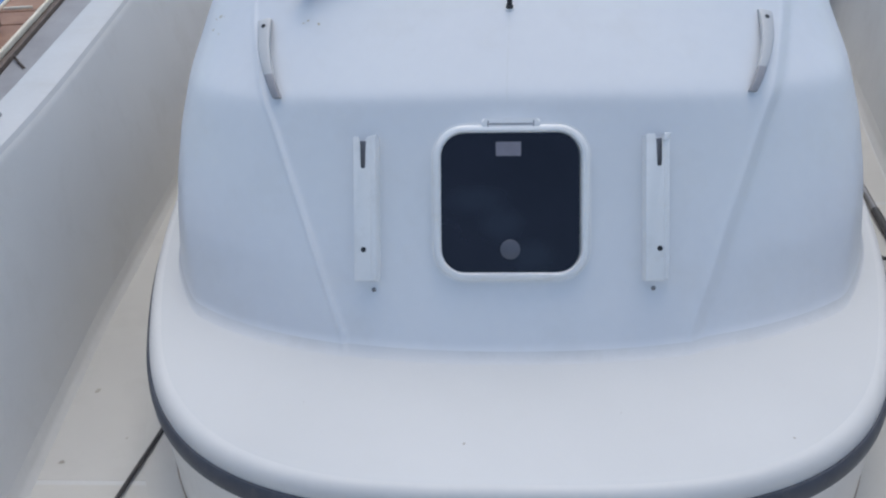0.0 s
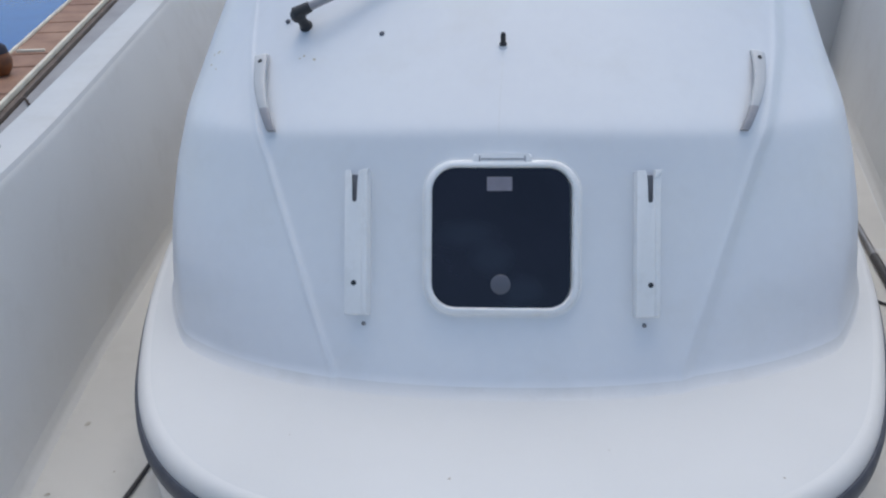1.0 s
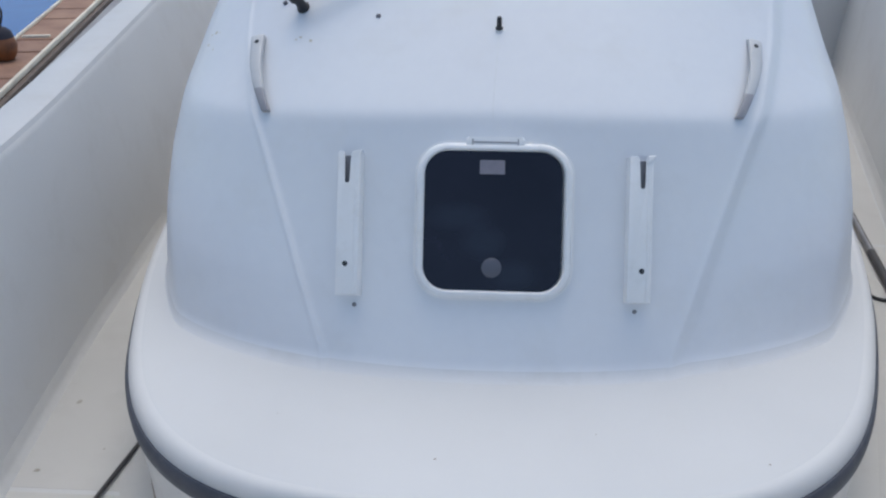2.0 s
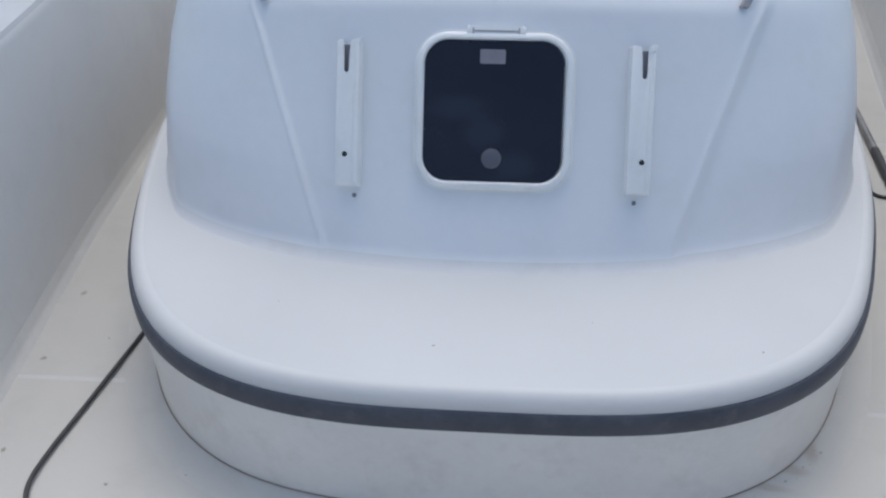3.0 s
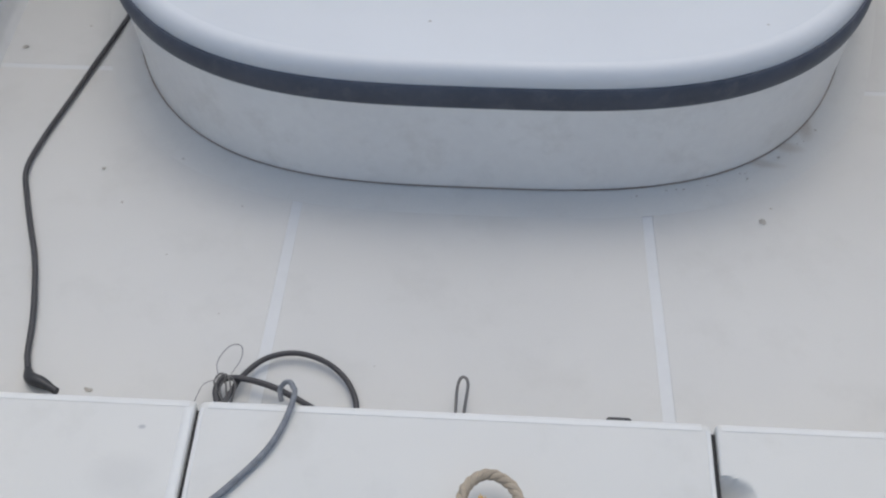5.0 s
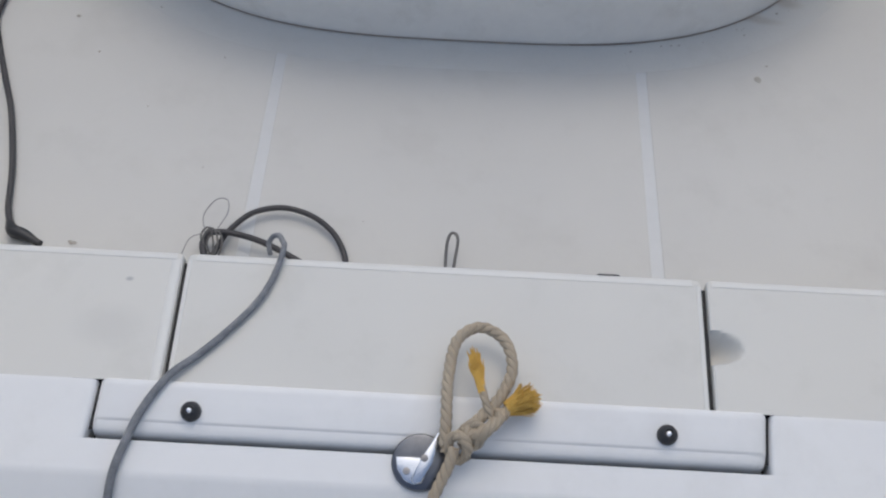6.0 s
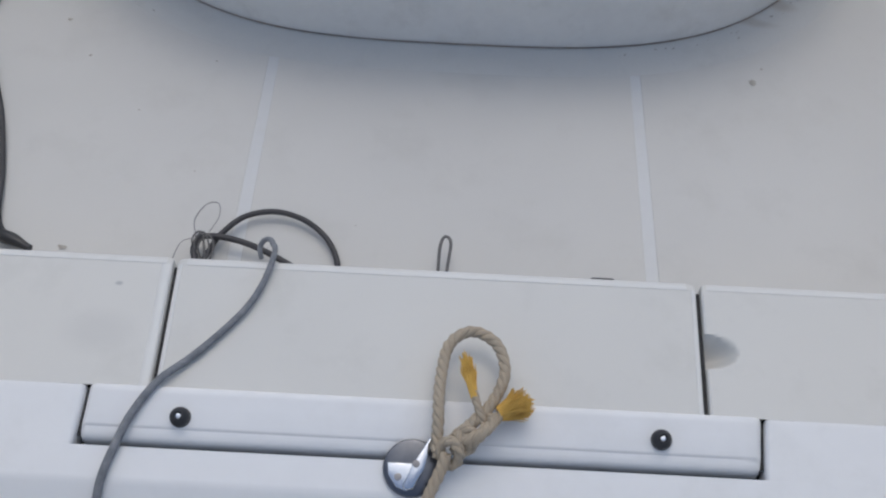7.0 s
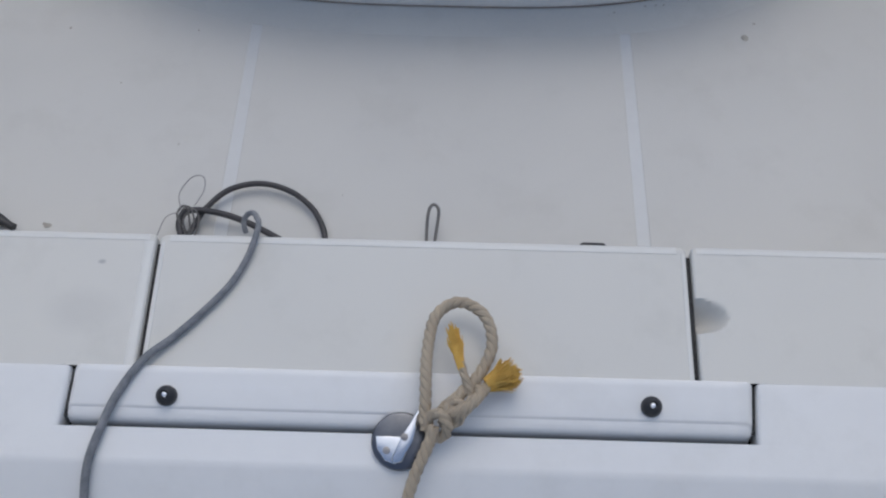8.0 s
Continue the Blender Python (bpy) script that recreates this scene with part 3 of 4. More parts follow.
nz = thing("washer_nozzle", m.translation, "small black washer nozzle standing on the cabin", "nozzle")
part("stem", lathe([(0.008, 0.0), (0.008, 0.004), (0.0055, 0.006), (0.0055, 0.022), (0.0042, 0.027), (0, 0.027)], Matrix.Translation(m.translation) @ pose(0, 0, 0, 8, 0, 0), 16), BLACK, nz)
part("base_washer", lathe([(0.011, -0.002), (0.011, 0.0015), (0, 0.002)], m, 18), PLASTIC, nz)

m = on_face(-0.433, 0.921)
wp = thing("windscreen_wiper", m.translation, "parked wiper with black pivot and grey arm", "wiper")
part("pivot", lathe([(0.014, -0.002), (0.015, 0.004), (0.0115, 0.008), (0.0105, 0.03), (0.016, 0.034), (0.0175, 0.042), (0.015, 0.050), (0, 0.053)], m, 24), BLACK, wp, "black plastic pivot cap")
a0 = m @ Vector((-0.006, 0.0, 0.045))
a1 = on_face(-0.405, 0.935, 0.046).translation
a2 = on_face(-0.32, 0.975, 0.042).translation
a3 = on_face(-0.08, 1.09, 0.035).translation
part("arm_socket", tube(smooth_path([a0, a0.lerp(a1, 0.5), a1]), lambda t: 0.0155 - 0.004 * t, 12), BLACK, wp, "black arm socket")
part("arm", tube(smooth_path([a0.lerp(a1, 0.9), a1, a2, a3]), 0.0095, 10), GREYP, wp, "weathered grey wiper arm")
part("blade", tube(smooth_path([on_face(-0.12, 1.06, 0.012).translation, on_face(0.05, 1.16, 0.012).translation, on_face(0.2, 1.24, 0.012).translation]), 0.006, 8), BLACK, wp, "black rubber blade")
for x, z in ((-0.480, 0.925), (-0.259, 0.920)):
    mm = on_face(x, z)
    ft = part("hole_plug", lathe([(0.0055, -0.001), (0.0055, 0.002), (0.003, 0.0035), (0, 0.0035)], mm, 14), KNOB)
    tagged(ft, "small dark plug in the white cabin", "plug", "plugs by the wiper")


rnd = random.Random(5)
bm = bmesh.new()
for x, z, r in ((-0.655, 0.845, 0.006), (-0.668, 0.838, 0.004), (-0.645, 0.848, 0.003), (-0.672, 0.820, 0.005), (-0.655, 0.818, 0.003), (-0.43, 0.873, 0.004), (-0.405, 0.870, 0.005), (-0.44, 0.868, 0.003)):
    m = on_face(x, z, 0.0008)
    ring = [bm.verts.new(m @ Vector((r * rnd.uniform(0.5, 1.1) * math.cos(a), 0.8 * r * rnd.uniform(0.5, 1.1) * math.sin(a), 0))) for a in [2 * math.pi * k / 9 for k in range(9)]]
    bm.faces.new(ring)
tagged(part("cabin_stains", bm, STAIN), "small yellowish stains on the white cabin", "stains", kind="stuff")
bm = bmesh.new()
path = [on_face(-0.004 + 0.003 * math.sin(z * 30), z, 0.0006) for z in np.linspace(0.762, 0.897, 24)]
rails = [(bm.verts.new(m @ Vector((-0.0018, 0, 0))), bm.verts.new(m @ Vector((0.0018, 0, 0)))) for m in path]
for a, b in zip(rails, rails[1:]):
    bm.faces.new((a[0], a[1], b[1], b[0]))
tagged(part("drip_stain", bm, DRIP), "faint grey drip stain below the washer nozzle", "stain", kind="stuff")


# ---------------------------------------------------------------- foredeck locker
TOP, FWD, LIP = 0.150, 0.520, 0.455   # height of the step, where it turns down, the lid's front edge


def fall(y):
    """Height of the step's top along the boat."""
    if y >= FWD:
        return TOP
    if y >= 0.410:
        return TOP - 0.30 * (FWD - y)
    return max(0.004, TOP - 0.30 * (FWD - 0.410) - 0.75 * (0.410 - y) - 0.9 * (0.410 - y) ** 2)


def step_slab(x0, x1, ys, drop=0.0, r=0.006, dimple=None, left_round=True, right_round=True, end=True):
    """A slab that follows the step's top between two breadths, its sides rounded down into the gaps."""
    bm = bmesh.new()

    def edge(y, s):
        e = x0 if s < 0 else x1
        return e(y) if callable(e) else e
    grid = []
    for y in ys:
        a, b = edge(y, -1), edge(y, 1)
        xs = [(a, -0.05), (a, -r)] if left_round else [(a, -0.05), (a, 0)]
        if left_round:
            xs += [(a + r * (1 - math.cos(t)), -r + r * math.sin(t)) for t in (0.5, 1.0, 1.5708)]
        n = 60 if dimple else 16
        lo, hi = (a + r if left_round else a), (b - r if right_round else b)
        for k in range(1, n):
            f = k / n
            if dimple:
                f = f ** 2.2
            xs.append((lo + (hi - lo) * f, 0))
        if right_round:
            xs += [(b - r * (1 - math.cos(t)), -r + r * math.sin(t)) for t in (1.5708, 1.0, 0.5)]
        xs += [(b, -r if right_round else 0), (b, -0.05)]
        row = []
        for x, dz in xs:
            z = fall(y) + dz - drop
            if end and y > ys[-1] - 0.010:
                z -= 0.010 - math.sqrt(max(0, 0.010 ** 2 - (y - ys[-1] + 0.010) ** 2))
            if dimple and dz > -0.03:
                cx, cy, rx, ry, dep = dimple
                q = ((x - cx) / rx) ** 2 + ((y - cy) / ry) ** 2
                if q < 1:
                    z -= dep * (1 - q)
            row.append(bm.verts.new((x, y, z)))
        grid.append(row)
    if end:
        grid.append([bm.verts.new((v.co.x, ys[-1] + 0.001, -0.005)) for v in grid[-1]])
    for a, b in zip(grid, grid[1:]):
        for k in range(len(a) - 1):
            bm.faces.new((a[k], a[k + 1], b[k + 1], b[k]))
    return bm


AFT = 0.725


def corner(y, r=0.012):
    """How far a rounded aft corner draws in."""
    d = max(0.0, y - (AFT - r))
    return r - math.sqrt(max(0.0, r * r - d * d))


def lid_left(y):
    return -0.3608 - 0.042 * (y - 0.53)


def lid_right(y):
    return 0.3345 + 0.036 * (y - 0.524)


ys_aft = [0.5215 + 0.1935 * k / 56 for k in range(57)] + [AFT - 0.010 + 0.010 * math.sin(math.pi / 2 * k / 5) for k in range(1, 6)]
ys_fwd = [-2.15, -1.6, -1.2, -0.6, -0.2, 0.0, 0.1, 0.2, 0.28, 0.33, 0.37, 0.395, 0.405, 0.410, 0.415, 0.428, 0.443, 0.4495]
ys_side = [0.4495, 0.4496, 0.468, 0.488, 0.508, 0.5160, 0.520, 0.5213]

step = thing("bow_step", (0, 0.45, 0), "white fibreglass bow step with recessed locker opening", "step", kind="structure")
part("step_panel", step_slab(lambda y: -port(y) - 0.02, lambda y: lid_left(y) - 0.0057 - corner(y, 0.008), ys_aft, r=0.004, left_round=False), GRIP_STEP, step, "beige nonskid step panel")
part("step_panel", step_slab(lambda y: lid_right(y) + 0.0067 + corner(y, 0.008), lambda y: starboard(y) + 0.02, ys_aft, r=0.004, right_round=False, dimple=(0.3440, 0.616, 0.043, 0.026, 0.036)), GRIP_STEP, step, "beige nonskid step panel with finger scoop")
part("front_slope", step_slab(lambda y: -port(y) - 0.02, lambda y: starboard(y) + 0.02, ys_fwd, left_round=False, right_round=False, r=0.004, end=False), GEL_DULL, step, "smooth white sloping bow moulding")
part("side_slope", step_slab(lambda y: -port(y) - 0.02, lambda y: -0.4495 + 0.08 * (y - 0.487), ys_side, left_round=False, r=0.006, end=False), GEL_DULL, step)
part("side_slope", step_slab(lambda y: 0.4085 + 0.04 * (y - 0.487), lambda y: starboard(y) + 0.02, ys_side, right_round=False, r=0.006, end=False), GEL_DULL, step)
part("locker_gutter", box((-0.50, 0.43, 0.03), (0.47, 0.71, 0.098)), GAP, step, "black rubber gutter of the locker")
part("gasket", step_slab(lambda y: lid_left(y) - 0.0065, lambda y: lid_right(y) + 0.0073, [0.5214, 0.55, 0.60, 0.65, 0.70, 0.712], drop=0.011, left_round=False, right_round=False, end=False), GAP, step, "black rubber gasket")
part("gasket", step_slab(-0.452, 0.411, [0.464, 0.48, 0.50, 0.5212], drop=0.011, left_round=False, right_round=False, end=False), GAP, step, "black rubber gasket")
part("gasket", box((-0.44, 0.4497, 0.09), (0.40, 0.4552, 0.117)), GAP, step, "black rubber gasket")

lid = thing("anchor_locker_lid", (-0.012, 0.57, 0.15), "closed white locker lid with beige nonskid top", "hatch lid")
part("lid_top", step_slab(lambda y: lid_left(y) + corner(y), lambda y: lid_right(y) - corner(y), ys_aft, r=0.005), GRIP_STEP, lid, "beige nonskid lid top")
fl = bmesh.new()
prof = [(0.5245, -0.004), (0.5235, 0.0002), (0.5215, 0.0022), (0.5180, 0.0032), (0.513, 0.0030), (0.500, 0.0020), (0.476, 0.0020), (0.4735, 0.0012), (0.4725, -0.0004), (0.468, -0.0010), (0.463, -0.0022), (0.4595, -0.0045), (0.4570, -0.0095), (0.4555, -0.020), (0.4555, -0.06)]
grid = []
for y, dz in prof:
    a, b = -0.4464 + 0.08 * (y - 0.487), 0.4055 + 0.04 * (y - 0.487)
    d = 0.012 - math.sqrt(max(0.0, 0.012 ** 2 - max(0.0, 0.4675 - y) ** 2))
    a, b = a + d, b - d
    xs = [a, a + 0.002, a + 0.005, a + 0.010] + [a + 0.010 + (b - a - 0.02) * k / 30 for k in range(1, 30)] + [b - 0.010, b - 0.005, b - 0.002, b]
    ds = [-0.04, -0.008, -0.003, 0] + [0] * 29 + [0, -0.003, -0.008, -0.04]
    grid.append([fl.verts.new((x, y, fall(y) + dz + dd)) for x, dd in zip(xs, ds)])
for a, b in zip(grid, grid[1:]):
    for k in range(len(a) - 1):
        fl.faces.new((a[k], a[k + 1], b[k + 1], b[k]))
part("lid_front", fl, GEL_DULL, lid, "smooth white front flange of the lid")



def rim(edge, ys, wide, name="rim"):
    """A smooth border strip beside an edge that runs along the boat; wide is signed, towards the panel."""
    bm = bmesh.new()
    grid = []
    for y in ys:
        z = fall(y)
        if y > AFT - 0.010:
            z -= 0.010 - math.sqrt(max(0, 0.010 ** 2 - (y - AFT + 0.010) ** 2))
        e = edge(y)
        grid.append([bm.verts.new((e + wide * f, y, z + dz)) for f, dz in ((0.0, -0.003), (0.12, 0.0002), (0.3, 0.0009), (0.85, 0.0009), (1.0, -0.0008))])
    for a, b in zip(grid, grid[1:]):
        for k in range(len(a) - 1):
            bm.faces.new((a[k], a[k + 1], b[k + 1], b[k]))
    return bm


def aft_rim(x0, x1, wide):
    """A smooth border strip along the aft edge of the step."""
    bm = bmesh.new()
    rows_ = ((AFT - wide, -0.0008), (AFT - wide + 0.001, 0.0009), (AFT - 0.010, 0.0009), (AFT - 0.006, 0.0002), (AFT - 0.003, -0.0022), (AFT - 0.0005, -0.0055))
    grid = [[bm.verts.new((x0 + (x1 - x0) * k / 30, y, TOP + dz)) for k in range(31)] for y, dz in rows_]
    for a, b in zip(grid, grid[1:]):
        for k in range(30):
            bm.faces.new((a[k], a[k + 1], b[k + 1], b[k]))
    return bm


side_ys = [0.5225 + 0.1875 * k / 20 for k in range(21)]
part("rim", rim(lambda y: lid_left(y) + 0.0012, side_ys, 0.007), RIM, lid, "smooth white border of the lid")
part("rim", rim(lambda y: lid_right(y) - 0.0012, side_ys, -0.007), RIM, lid, "smooth white border of the lid")
part("rim", aft_rim(lid_left(0.71) + 0.013, lid_right(0.71) - 0.013, 0.016), RIM, lid, "smooth white border of the lid")
part("panel_rim", rim(lambda y: lid_left(y) - 0.0068, side_ys, -0.015), RIM, step, "smooth white border of the step panel")
part("panel_rim", aft_rim(-0.925, lid_left(0.71) - 0.014, 0.015), RIM, step, "smooth white border of the step panel")
part("panel_rim", aft_rim(lid_right(0.71) + 0.014, 0.895, 0.015), RIM, step, "smooth white border of the step panel")


def stud(x, y):
    m = pose(x, y, fall(y) + 0.0015, -math.degrees(math.atan(-0.3)), 0, 0)
    s = thing("rubber_stud", m.translation, "round black rubber stud on the locker lid", "stud", "rubber studs")
    part("dome", lathe([(0.0130, -0.002), (0.0130, 0.003), (0.0124, 0.007), (0.0107, 0.0105), (0.0082, 0.013), (0.006, 0.0142), (0.0045, 0.0125), (0, 0.012)], m, 32), BLACK, s)
    part("screw", lathe([(0.0042, 0.011), (0.0042, 0.0135), (0.0028, 0.0152), (0, 0.0156)], m, 16), CHROME, s, "bright screw head")
    return s


stud(-0.3213, 0.4865)
stud(0.2778, 0.4895)

# ---- turning latch
LM = pose(-0.0295, 0.440, fall(0.440) + 0.005, 16.7, 0, 0)
latch = thing("turn_latch", LM.translation, "round chrome turning latch with lever", "latch")
part("plate", lathe([(0.0355, -0.008), (0.0355, 0.001), (0.034, 0.0038), (0.030, 0.005), (0.012, 0.0058), (0, 0.0058)], LM, 48), DISC, latch, "worn grey chrome latch disc")
part("cam_plate", prism([(-0.030, 0.005), (-0.028, -0.010), (-0.018, -0.024), (-0.004, -0.029), (0.004, 0.005)], 0.0045, 0.0075, 0.001, LM), CHROME, latch, "bright cam plate")
part("lever", prism([(0.020, 0.037), (0.025, 0.035), (0.015, -0.002), (0.004, -0.026), (-0.006, -0.028), (-0.010, -0.023), (0.002, 0.004)], 0.006, 0.0135, 0.0022, LM), CHROME, latch, "bright pointed lever")
for x, y in ((0.0055, 0.004), (-0.016, -0.012)):
    part("rivet", lathe([(0.0045, 0.0), (0.0045, 0.009 if x < 0 else 0.0145), (0, 0.0096 if x < 0 else 0.0152)], LM @ pose(x, y, 0), 16), STEEL, latch)

# ---------------------------------------------------------------- mooring rope on the latch
rope = thing("mooring_rope", (-0.009, 0.441, 0.15), "tan three-strand rope knotted to the latch with frayed yellow ends", "rope")
R = 0.0075
K = Vector((0.009, 0.446, 0.160))
part("loop", laid_rope([K + Vector((-0.006, 0.006, -0.004)), (0.003, 0.484, 0.170), (0.003, 0.534, 0.180), (0.012, 0.586, 0.184), (0.041, 0.606, 0.186), (0.073, 0.589, 0.184), (0.083, 0.551, 0.180), (0.069, 0.513, 0.176), (0.045, 0.484, 0.176), (0.025, 0.462, 0.172)], R), ROPE, rope)
part("standing_part", laid_rope([K + Vector((0.006, 0.0, 0.004)), (0.009, 0.428, 0.156), (-0.006, 0.396, 0.138), (-0.018, 0.361, 0.112), (-0.031, 0.311, 0.072), (-0.046, 0.231, 0.022), (-0.066, 0.151, 0.0135), (-0.086, 0.061, 0.0125)], R), ROPE, rope)
part("knot_turn", laid_rope([(0.004, 0.446, 0.152), (0.011, 0.459, 0.168), (0.023, 0.456, 0.177), (0.031, 0.446, 0.170), (0.027, 0.439, 0.154), (0.016, 0.437, 0.150)], R * 0.92), ROPE, rope)
part("knot_turn", laid_rope([(0.020, 0.466, 0.160), (0.035, 0.474, 0.178), (0.047, 0.470, 0.175), (0.047, 0.460, 0.162), (0.035, 0.452, 0.158), (0.022, 0.452, 0.166)], R * 0.88), ROPE, rope)
part("knot_turn", laid_rope([(0.034, 0.457, 0.160), (0.054, 0.463, 0.184), (0.068, 0.481, 0.182), (0.064, 0.497, 0.170)], R * 0.95), ROPE, rope)
part("tail", laid_rope([(0.027, 0.458, 0.170), (0.049, 0.466, 0.178), (0.069, 0.485, 0.176), (0.083, 0.501, 0.176)], R * 0.9, loosen=lambda t: 1 + 0.25 * t), ROPE, rope)
part("tail", laid_rope([(0.060, 0.480, 0.176), (0.052, 0.497, 0.184), (0.045, 0.519, 0.187), (0.041, 0.534, 0.188)], R * 0.72), ROPE, rope)


def brush(p, d, length, radius, count, flare, seed):
    """A tuft of loose fibres."""
    rnd = random.Random(seed)
    bm = bmesh.new()
    d = Vector(d).normalized()
    a = d.orthogonal().normalized()
    b = d.cross(a)
    for i in range(count):
        t, q = rnd.uniform(0, 2 * math.pi), math.sqrt(rnd.random())
        off = (a * math.cos(t) + b * math.sin(t)) * radius * q
        L = length * rnd.uniform(0.75, 1.08) * (0.62 + 0.38 * math.sqrt(1 - q * q))
        p0 = Vector(p) + off * 0.8
        p1 = p0 + d * L * 0.5 + off * flare * 0.4
        p2 = p0 + d * L + off * flare + Vector((rnd.uniform(-1, 1), rnd.uniform(-1, 1), rnd.uniform(-1, 1))) * 0.003
        tube([p0, p0.lerp(p1, 0.5), p1, p1.lerp(p2, 0.5), p2], lambda s: 0.0011 * (1 - 0.5 * s), 4, bm)
    return bm


part("frayed_end", brush((0.077, 0.497, 0.176), (0.85, 0.40, 0.1), 0.044, 0.0105, 260, 1.25, 3), FRAY, rope, "frayed yellow fibre end")
part("frayed_end", brush((0.0460, 0.512, 0.187), (-0.24, 0.95, 0.1), 0.058, 0.0048, 200, 0.95, 4), FRAY, rope, "frayed yellow fibre end")

rope.location.x -= 0.003

# ---------------------------------------------------------------- grey line across the lid
line = thing("grey_line", (-0.3, 0.617, 0.15), "grey braided line lying across the locker lid", "rope")
gp = [(-0.262, 0.748, 0.118), (-0.265, 0.758, 0.13), (-0.259, 0.766, 0.138), (-0.249, 0.764, 0.144), (-0.242, 0.75, 0.152), (-0.236, 0.732, 0.1605), (-0.244, 0.685, 0.159), (-0.261, 0.642, 0.158), (-0.292, 0.597, 0.158), (-0.323, 0.56, 0.158), (-0.354, 0.527, 0.16), (-0.381, 0.485, 0.149), (-0.396, 0.447, 0.137), (-0.408, 0.405, 0.122), (-0.413, 0.362, 0.09), (-0.412, 0.297, 0.042), (-0.406, 0.23, 0.014), (-0.4, 0.167, 0.0098), (-0.39, 0.09, 0.0098)]
part("cord", tube(smooth_path(gp, 0.008), lambda t: 0.0036 + 0.0017 * min(1, t * 2.2), 12), HOSE, line)

# ---------------------------------------------------------------- things on the deck
cab = thing("deck_cable", (-0.808, 1.314, 0), "black rubber cable lying along the deck", "cable")
cp = [(-0.7474, 2.123, 0.010), (-0.7828, 1.971, 0.010), (-0.805, 1.802, 0.0095), (-0.8231, 1.679, 0.0095), (-0.8423, 1.542, 0.0095), (-0.8605, 1.416, 0.0095), (-0.8646, 1.324, 0.0095), (-0.8395, 1.251, 0.0095), (-0.8050, 1.170, 0.0095), (-0.7745, 1.100, 0.0095), (-0.7480, 1.020, 0.0095), (-0.7300, 0.955, 0.0095), (-0.7150, 0.884, 0.0095), (-0.6990, 0.849, 0.012)]
part("sheath", tube(smooth_path(cp, 0.015), 0.0052, 10), CABLE, cab)
part("plug", tube(smooth_path([(-0.7035, 0.857, 0.013), (-0.692, 0.838, 0.016), (-0.669, 0.828, 0.017), (-0.643, 0.8155, 0.015)]), lambda t: 0.006 + 0.005 * math.sin(math.pi * min(1, t * 1.15)), 12), BLACK, cab, "black moulded plug")

coil = thing("cable_coil", (-0.2758, 0.8422, 0), "loop of black cable tied with thin wire", "cable")
part("sheath", tube(smooth_path([(-0.3779, 0.8058, 0.012), (-0.3667, 0.8351, 0.014), (-0.3566, 0.8584, 0.016), (-0.3253, 0.8938, 0.018), (-0.2799, 0.9079, 0.018), (-0.2324, 0.8968, 0.017), (-0.1960, 0.8695, 0.015), (-0.1748, 0.8361, 0.013), (-0.1668, 0.8007, 0.012), (-0.1708, 0.7451, 0.011)]), 0.0046, 10), CABLE, coil)
part("sheath", tube(smooth_path([(-0.3849, 0.8058, 0.018), (-0.3910, 0.8280, 0.022), (-0.3809, 0.8462, 0.025), (-0.3536, 0.8483, 0.026), (-0.3071, 0.8382, 0.024), (-0.2587, 0.8169, 0.020), (-0.2163, 0.7906, 0.016), (-0.1910, 0.7552, 0.012)]), 0.0050, 10), CABLE, coil)
for k, (a, b, c) in enumerate(((0.008, 0.0, 0.030), (0.0020, 0.0100, 0.024), (0.014, -0.004, 0.026))):
    part("tie_wire", tube(smooth_path([(-0.388 + a, 0.807 + b, 0.012), (-0.398 + a, 0.833 + b, c), (-0.384 + a, 0.847 + b * 0.5, c + 0.008), (-0.374 + a, 0.827 - b, c), (-0.380 + a, 0.801, 0.014)]), 0.0017, 6), TIE, coil, "thin twisted tie wire")
part("tie_wire", tube(smooth_path([(-0.3879, 0.8412, 0.03), (-0.3970, 0.8756, 0.03), (-0.3838, 0.9090, 0.028), (-0.3657, 0.9120, 0.026), (-0.3616, 0.8887, 0.024), (-0.3717, 0.8584, 0.024)]), 0.0009, 5), STEEL, coil, "thin loose wire loop")
part("tie_wire", tube(smooth_path([(-0.3919, 0.8412, 0.03), (-0.4101, 0.8311, 0.03), (-0.4212, 0.8028, 0.02)]), 0.0008, 5), STEEL, coil, "thin loose wire end")

hook = thing("wire_loop", (-0.00404, 0.8088, 0), "bent dark steel wire loop standing behind the locker", "wire loop")
part("wire", tube(smooth_path([(-0.01414, 0.7785, 0.004), (-0.01363, 0.8088, 0.016), (-0.01263, 0.8442, 0.03), (-0.00808, 0.8604, 0.036), (-0.00101, 0.8614, 0.037), (0.00404, 0.8513, 0.034), (0.00101, 0.824, 0.022), (-0.00202, 0.7987, 0.010), (-0.00303, 0.7785, 0.004)], 0.003), 0.0025, 8), TIE, hook)
hg = part("hinge_plate", prism(rounded(0.042, 0.05, 0.008, 0.238, 0.790, n=4), 0.0, 0.018, 0.004), BLACK)
tagged(hg, "dark metal fitting behind the locker step", "fitting")

pole = thing("boat_hook_pole", (1.212, 3.033, 0), "dark weathered pole lying on the side deck", "pole")
part("shaft", tube([Vector((1.150 + 0.066 * (y - 2.8), y, 0.013)) for y in (3.75, 3.2, 2.75, 2.2)], 0.0115, 12), STEEL, pole)
part("grip", tube([Vector((1.150 + 0.066 * (y - 2.8), y, 0.013)) for y in (2.90, 2.78, 2.66)], 0.0135, 12), CABLE, pole, "black rubber grip")
hk = part("deck_hook", tube(smooth_path([(1.074, 2.648, 0.006), (1.080, 2.624, 0.006), (1.102, 2.607, 0.006), (1.150, 2.604, 0.006), (1.200, 2.625, 0.006)]), 0.005, 10), BLACK)
tagged(hk, "short bent black hose end on the side deck", "hose")

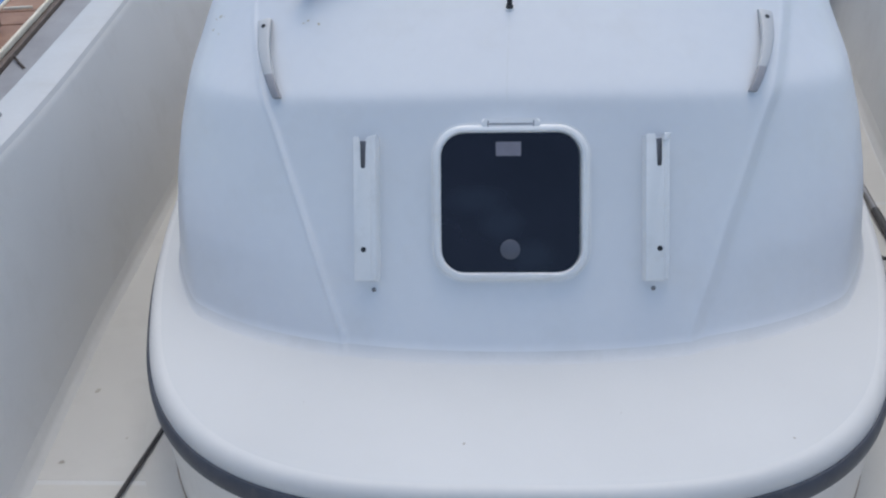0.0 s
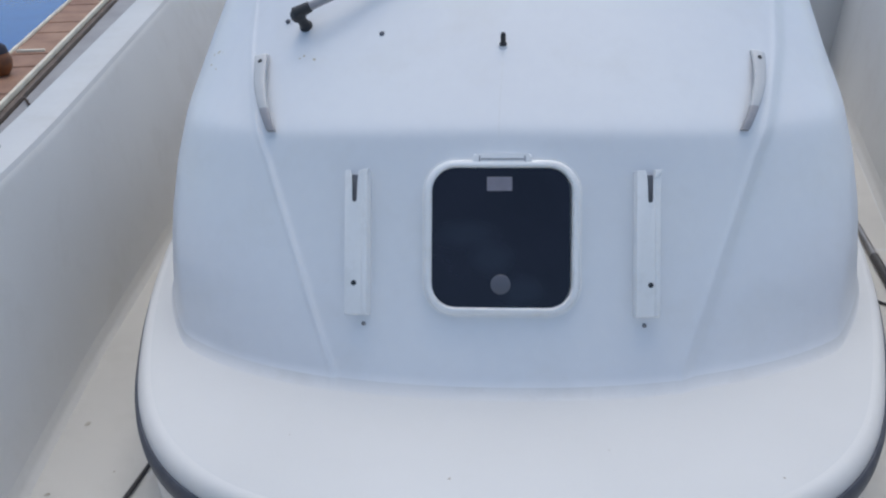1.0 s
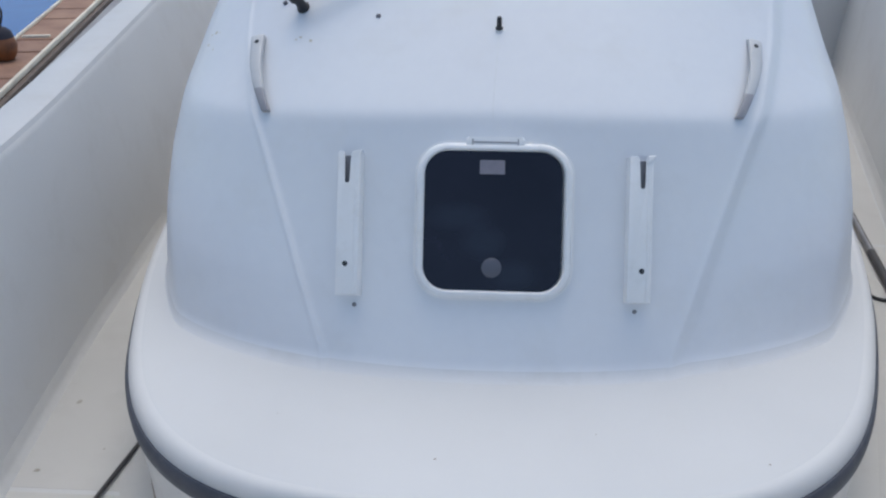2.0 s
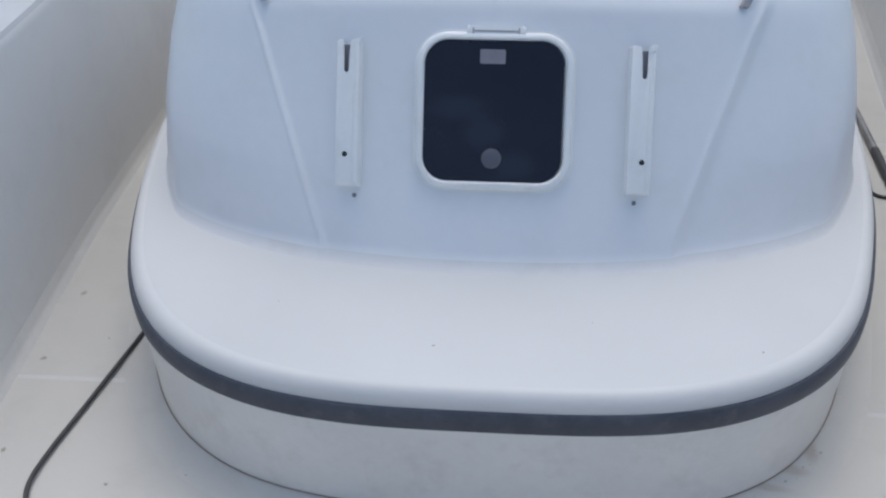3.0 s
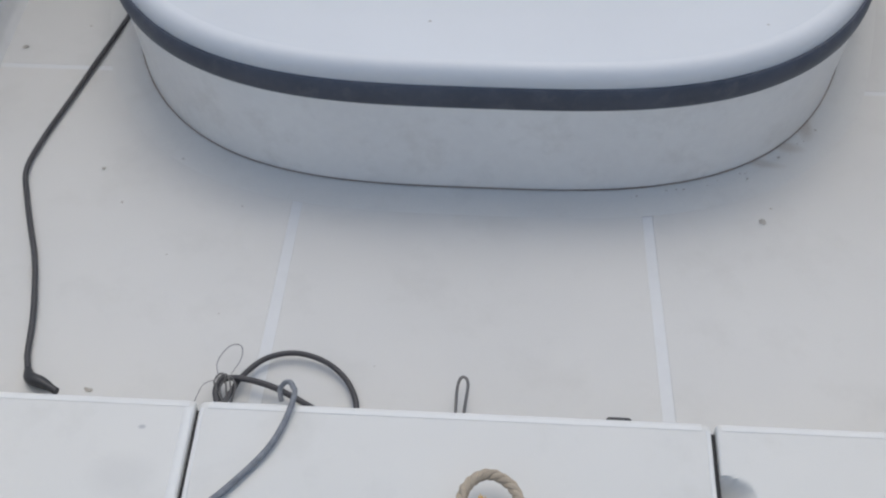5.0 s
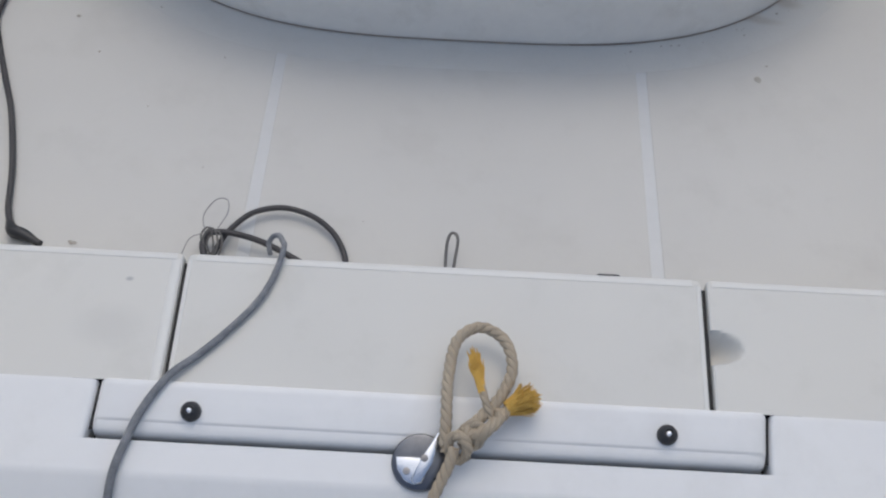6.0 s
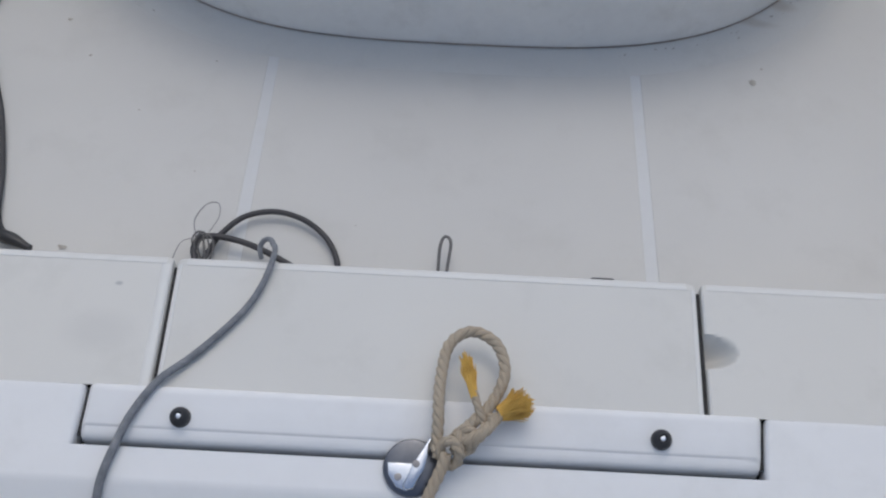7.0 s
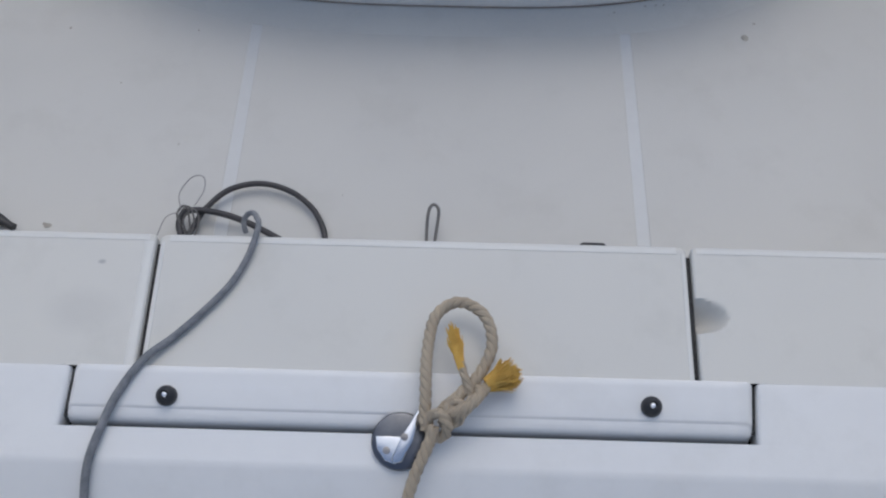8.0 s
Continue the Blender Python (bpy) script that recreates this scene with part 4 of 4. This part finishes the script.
# gunwale fairlead
fa = thing("fairlead", (-1.225, 2.2, 0.625), "small dark fairlead let into the gunwale", "fairlead")
part("plate", prism(rounded(0.036, 0.09, 0.015, -1.225, 2.2, n=5), 0.62, 0.631, 0.003), STEEL, fa)

# dirt
rnd = random.Random(11)
bm = bmesh.new()


def speck(x, y, r, z, stretch=1.0, turn=0.0, m=None):
    vs = []
    for k in range(9):
        a = 2 * math.pi * k / 9
        q = r * rnd.uniform(0.6, 1.15)
        u, v = q * stretch * math.cos(a), q * math.sin(a)
        p = Vector((x + u * math.cos(turn) - v * math.sin(turn), y + u * math.sin(turn) + v * math.cos(turn), z))
        vs.append(bm.verts.new(p))
    c = bm.verts.new((x, y, z + 0.0012))
    for k in range(9):
        bm.faces.new((vs[k], vs[(k + 1) % 9], c))


for x, y, r, s in ((-1.009, 1.978, 0.007, 1.6), (-1.001, 1.717, 0.006, 1.5), (-0.88, 1.80, 0.004, 1), (0.528, 1.263, 0.0065, 1.2), (0.549, 1.298, 0.0028, 1), (-0.72, 1.34, 0.004, 1.4), (-0.66, 1.25, 0.0035, 1), (-0.96, 1.42, 0.006, 1.5), (-0.60, 0.83, 0.005, 1.6)):
    speck(x, y, r, 0.0026, s, rnd.uniform(0, 3))
for k in range(26):
    speck(rnd.uniform(-0.95, 0.95), rnd.uniform(0.75, 2.2), rnd.uniform(0.001, 0.0022), 0.0026, rnd.uniform(1, 2), rnd.uniform(0, 3))
for k in range(22):
    t = rnd.random() ** 1.5
    W_, y_ = outline(0.735, 1.302)[124 - int(t * 30)]
    speck(W_ + rnd.gauss(0.006, 0.008), y_ - abs(rnd.gauss(0.0, 0.009)), rnd.uniform(0.0007, 0.0022), 0.0095 + rnd.uniform(0, 0.004), rnd.uniform(1, 2.5), 0.8)
dirt = part("deck_dirt", bm, SPECK)
tagged(dirt, "small brown specks of dirt scattered on deck", "dirt", kind="stuff")
bm = bmesh.new()
for x, y, r in ((-0.09, 1.43, 0.0032), (0.50, 1.45, 0.0028), (0.2, 1.52, 0.0016), (-0.4, 1.55, 0.0015)):
    speck(x, y, r, 0.3014)
part_dirt = part("shelf_dirt", bm, SPECK)
tagged(part_dirt, "tiny dark specks on the cabin shelf", "dirt", kind="stuff")

# ---------------------------------------------------------------- pier alongside
PZ = -0.35
pier = thing("wooden_pier", (-3.0, 7.0, PZ), "brown plank pier with pale painted edge rails", "pier")


def pier_x(y):
    return -2.845 - 0.1345 * (y - 5.0)


PT = Matrix.Translation((pier_x(5.0), 5.0, PZ)) @ Matrix.Rotation(math.atan(0.1345), 4, "Z")
part("edge_rail", box((-0.012, -4.5, -0.01), (0.010, 9, 0.026), 0.004, PT), RAILP, pier, "pale painted edge rail")
part("edge_rail", box((-0.297, -4.5, -0.01), (-0.277, 9, 0.03), 0.005, PT), RAILP, pier, "pale painted edge rail")
part("edge_beam", box((-0.02, -4.5, -0.16), (0.048, 9, -0.012), 0.006, PT), DARKM, pier, "dark steel edge beam")
part("float", box((0.050, -4.5, -0.60), (0.75, 9, -0.03), 0.02, PT), FLOAT, pier, "pale grey pontoon float")
part("under_float", box((-0.30, -4.5, -0.60), (0.0, 9, -0.24), 0.03, PT), DARKM, pier)
for k in range(44):
    y = -4.4 + 0.3 * k
    part("plank", box((-0.275, y, -0.03), (-0.018, y + 0.288, 0.012 + 0.003 * (k % 3)), 0.004, PT, 1), WOOD, pier)
part("cross_bar", box((-0.25, 1.64, 0.014), (-0.06, 1.662, 0.034), 0.005, PT), RAILP, pier, "pale cross bar on the planks")
bu = thing("mooring_buoy", PT @ Vector((-0.19, 1.125, 0)), "worn orange buoy with dark cap on the pier", "buoy")
part("body", lathe([(0.0, 0.012), (0.09, 0.02), (0.13, 0.09), (0.14, 0.17), (0.11, 0.26), (0.05, 0.30), (0, 0.31)], PT @ pose(-0.19, 1.125, 0.006) @ Matrix.Scale(0.6, 4)), BUOY, bu)
part("cap", lathe([(0.115, 0.25), (0.10, 0.31), (0.05, 0.35), (0.02, 0.36), (0.0, 0.42)], PT @ pose(-0.19, 1.125, 0.006) @ Matrix.Scale(0.6, 4)), NAVY, bu, "dark navy cloth cap")
part("line", tube(smooth_path([PT @ Vector((-0.19, 1.125, 0.22)), PT @ Vector((-0.18, 1.165, 0.31)), PT @ Vector((-0.23, 1.195, 0.36)), PT @ Vector((-0.27, 1.195, 0.31))]), 0.008, 6), NAVY, bu)

# a short chain hanging from the pier's edge on to the float
chain = thing("mooring_chain", PT @ Vector((0.06, 0.85, -0.03)), "short rusty chain hanging from the pier edge", "chain")
for k in range(9):
    c = PT @ Vector((0.075 + 0.012 * k, 0.68 - 0.022 * k, -0.005 - 0.0035 * min(k, 4)))
    turn = Matrix.Rotation(radians(-50), 4, "Z") @ Matrix.Rotation(radians(90 * (k % 2)), 4, "X")
    loop = [c + turn @ Vector((0.017 * math.cos(a), 0.009 * math.sin(a), 0)) for a in [2 * math.pi * i / 14 for i in range(15)]]
    part("link", tube(loop, 0.0032, 6), DARKM, chain)
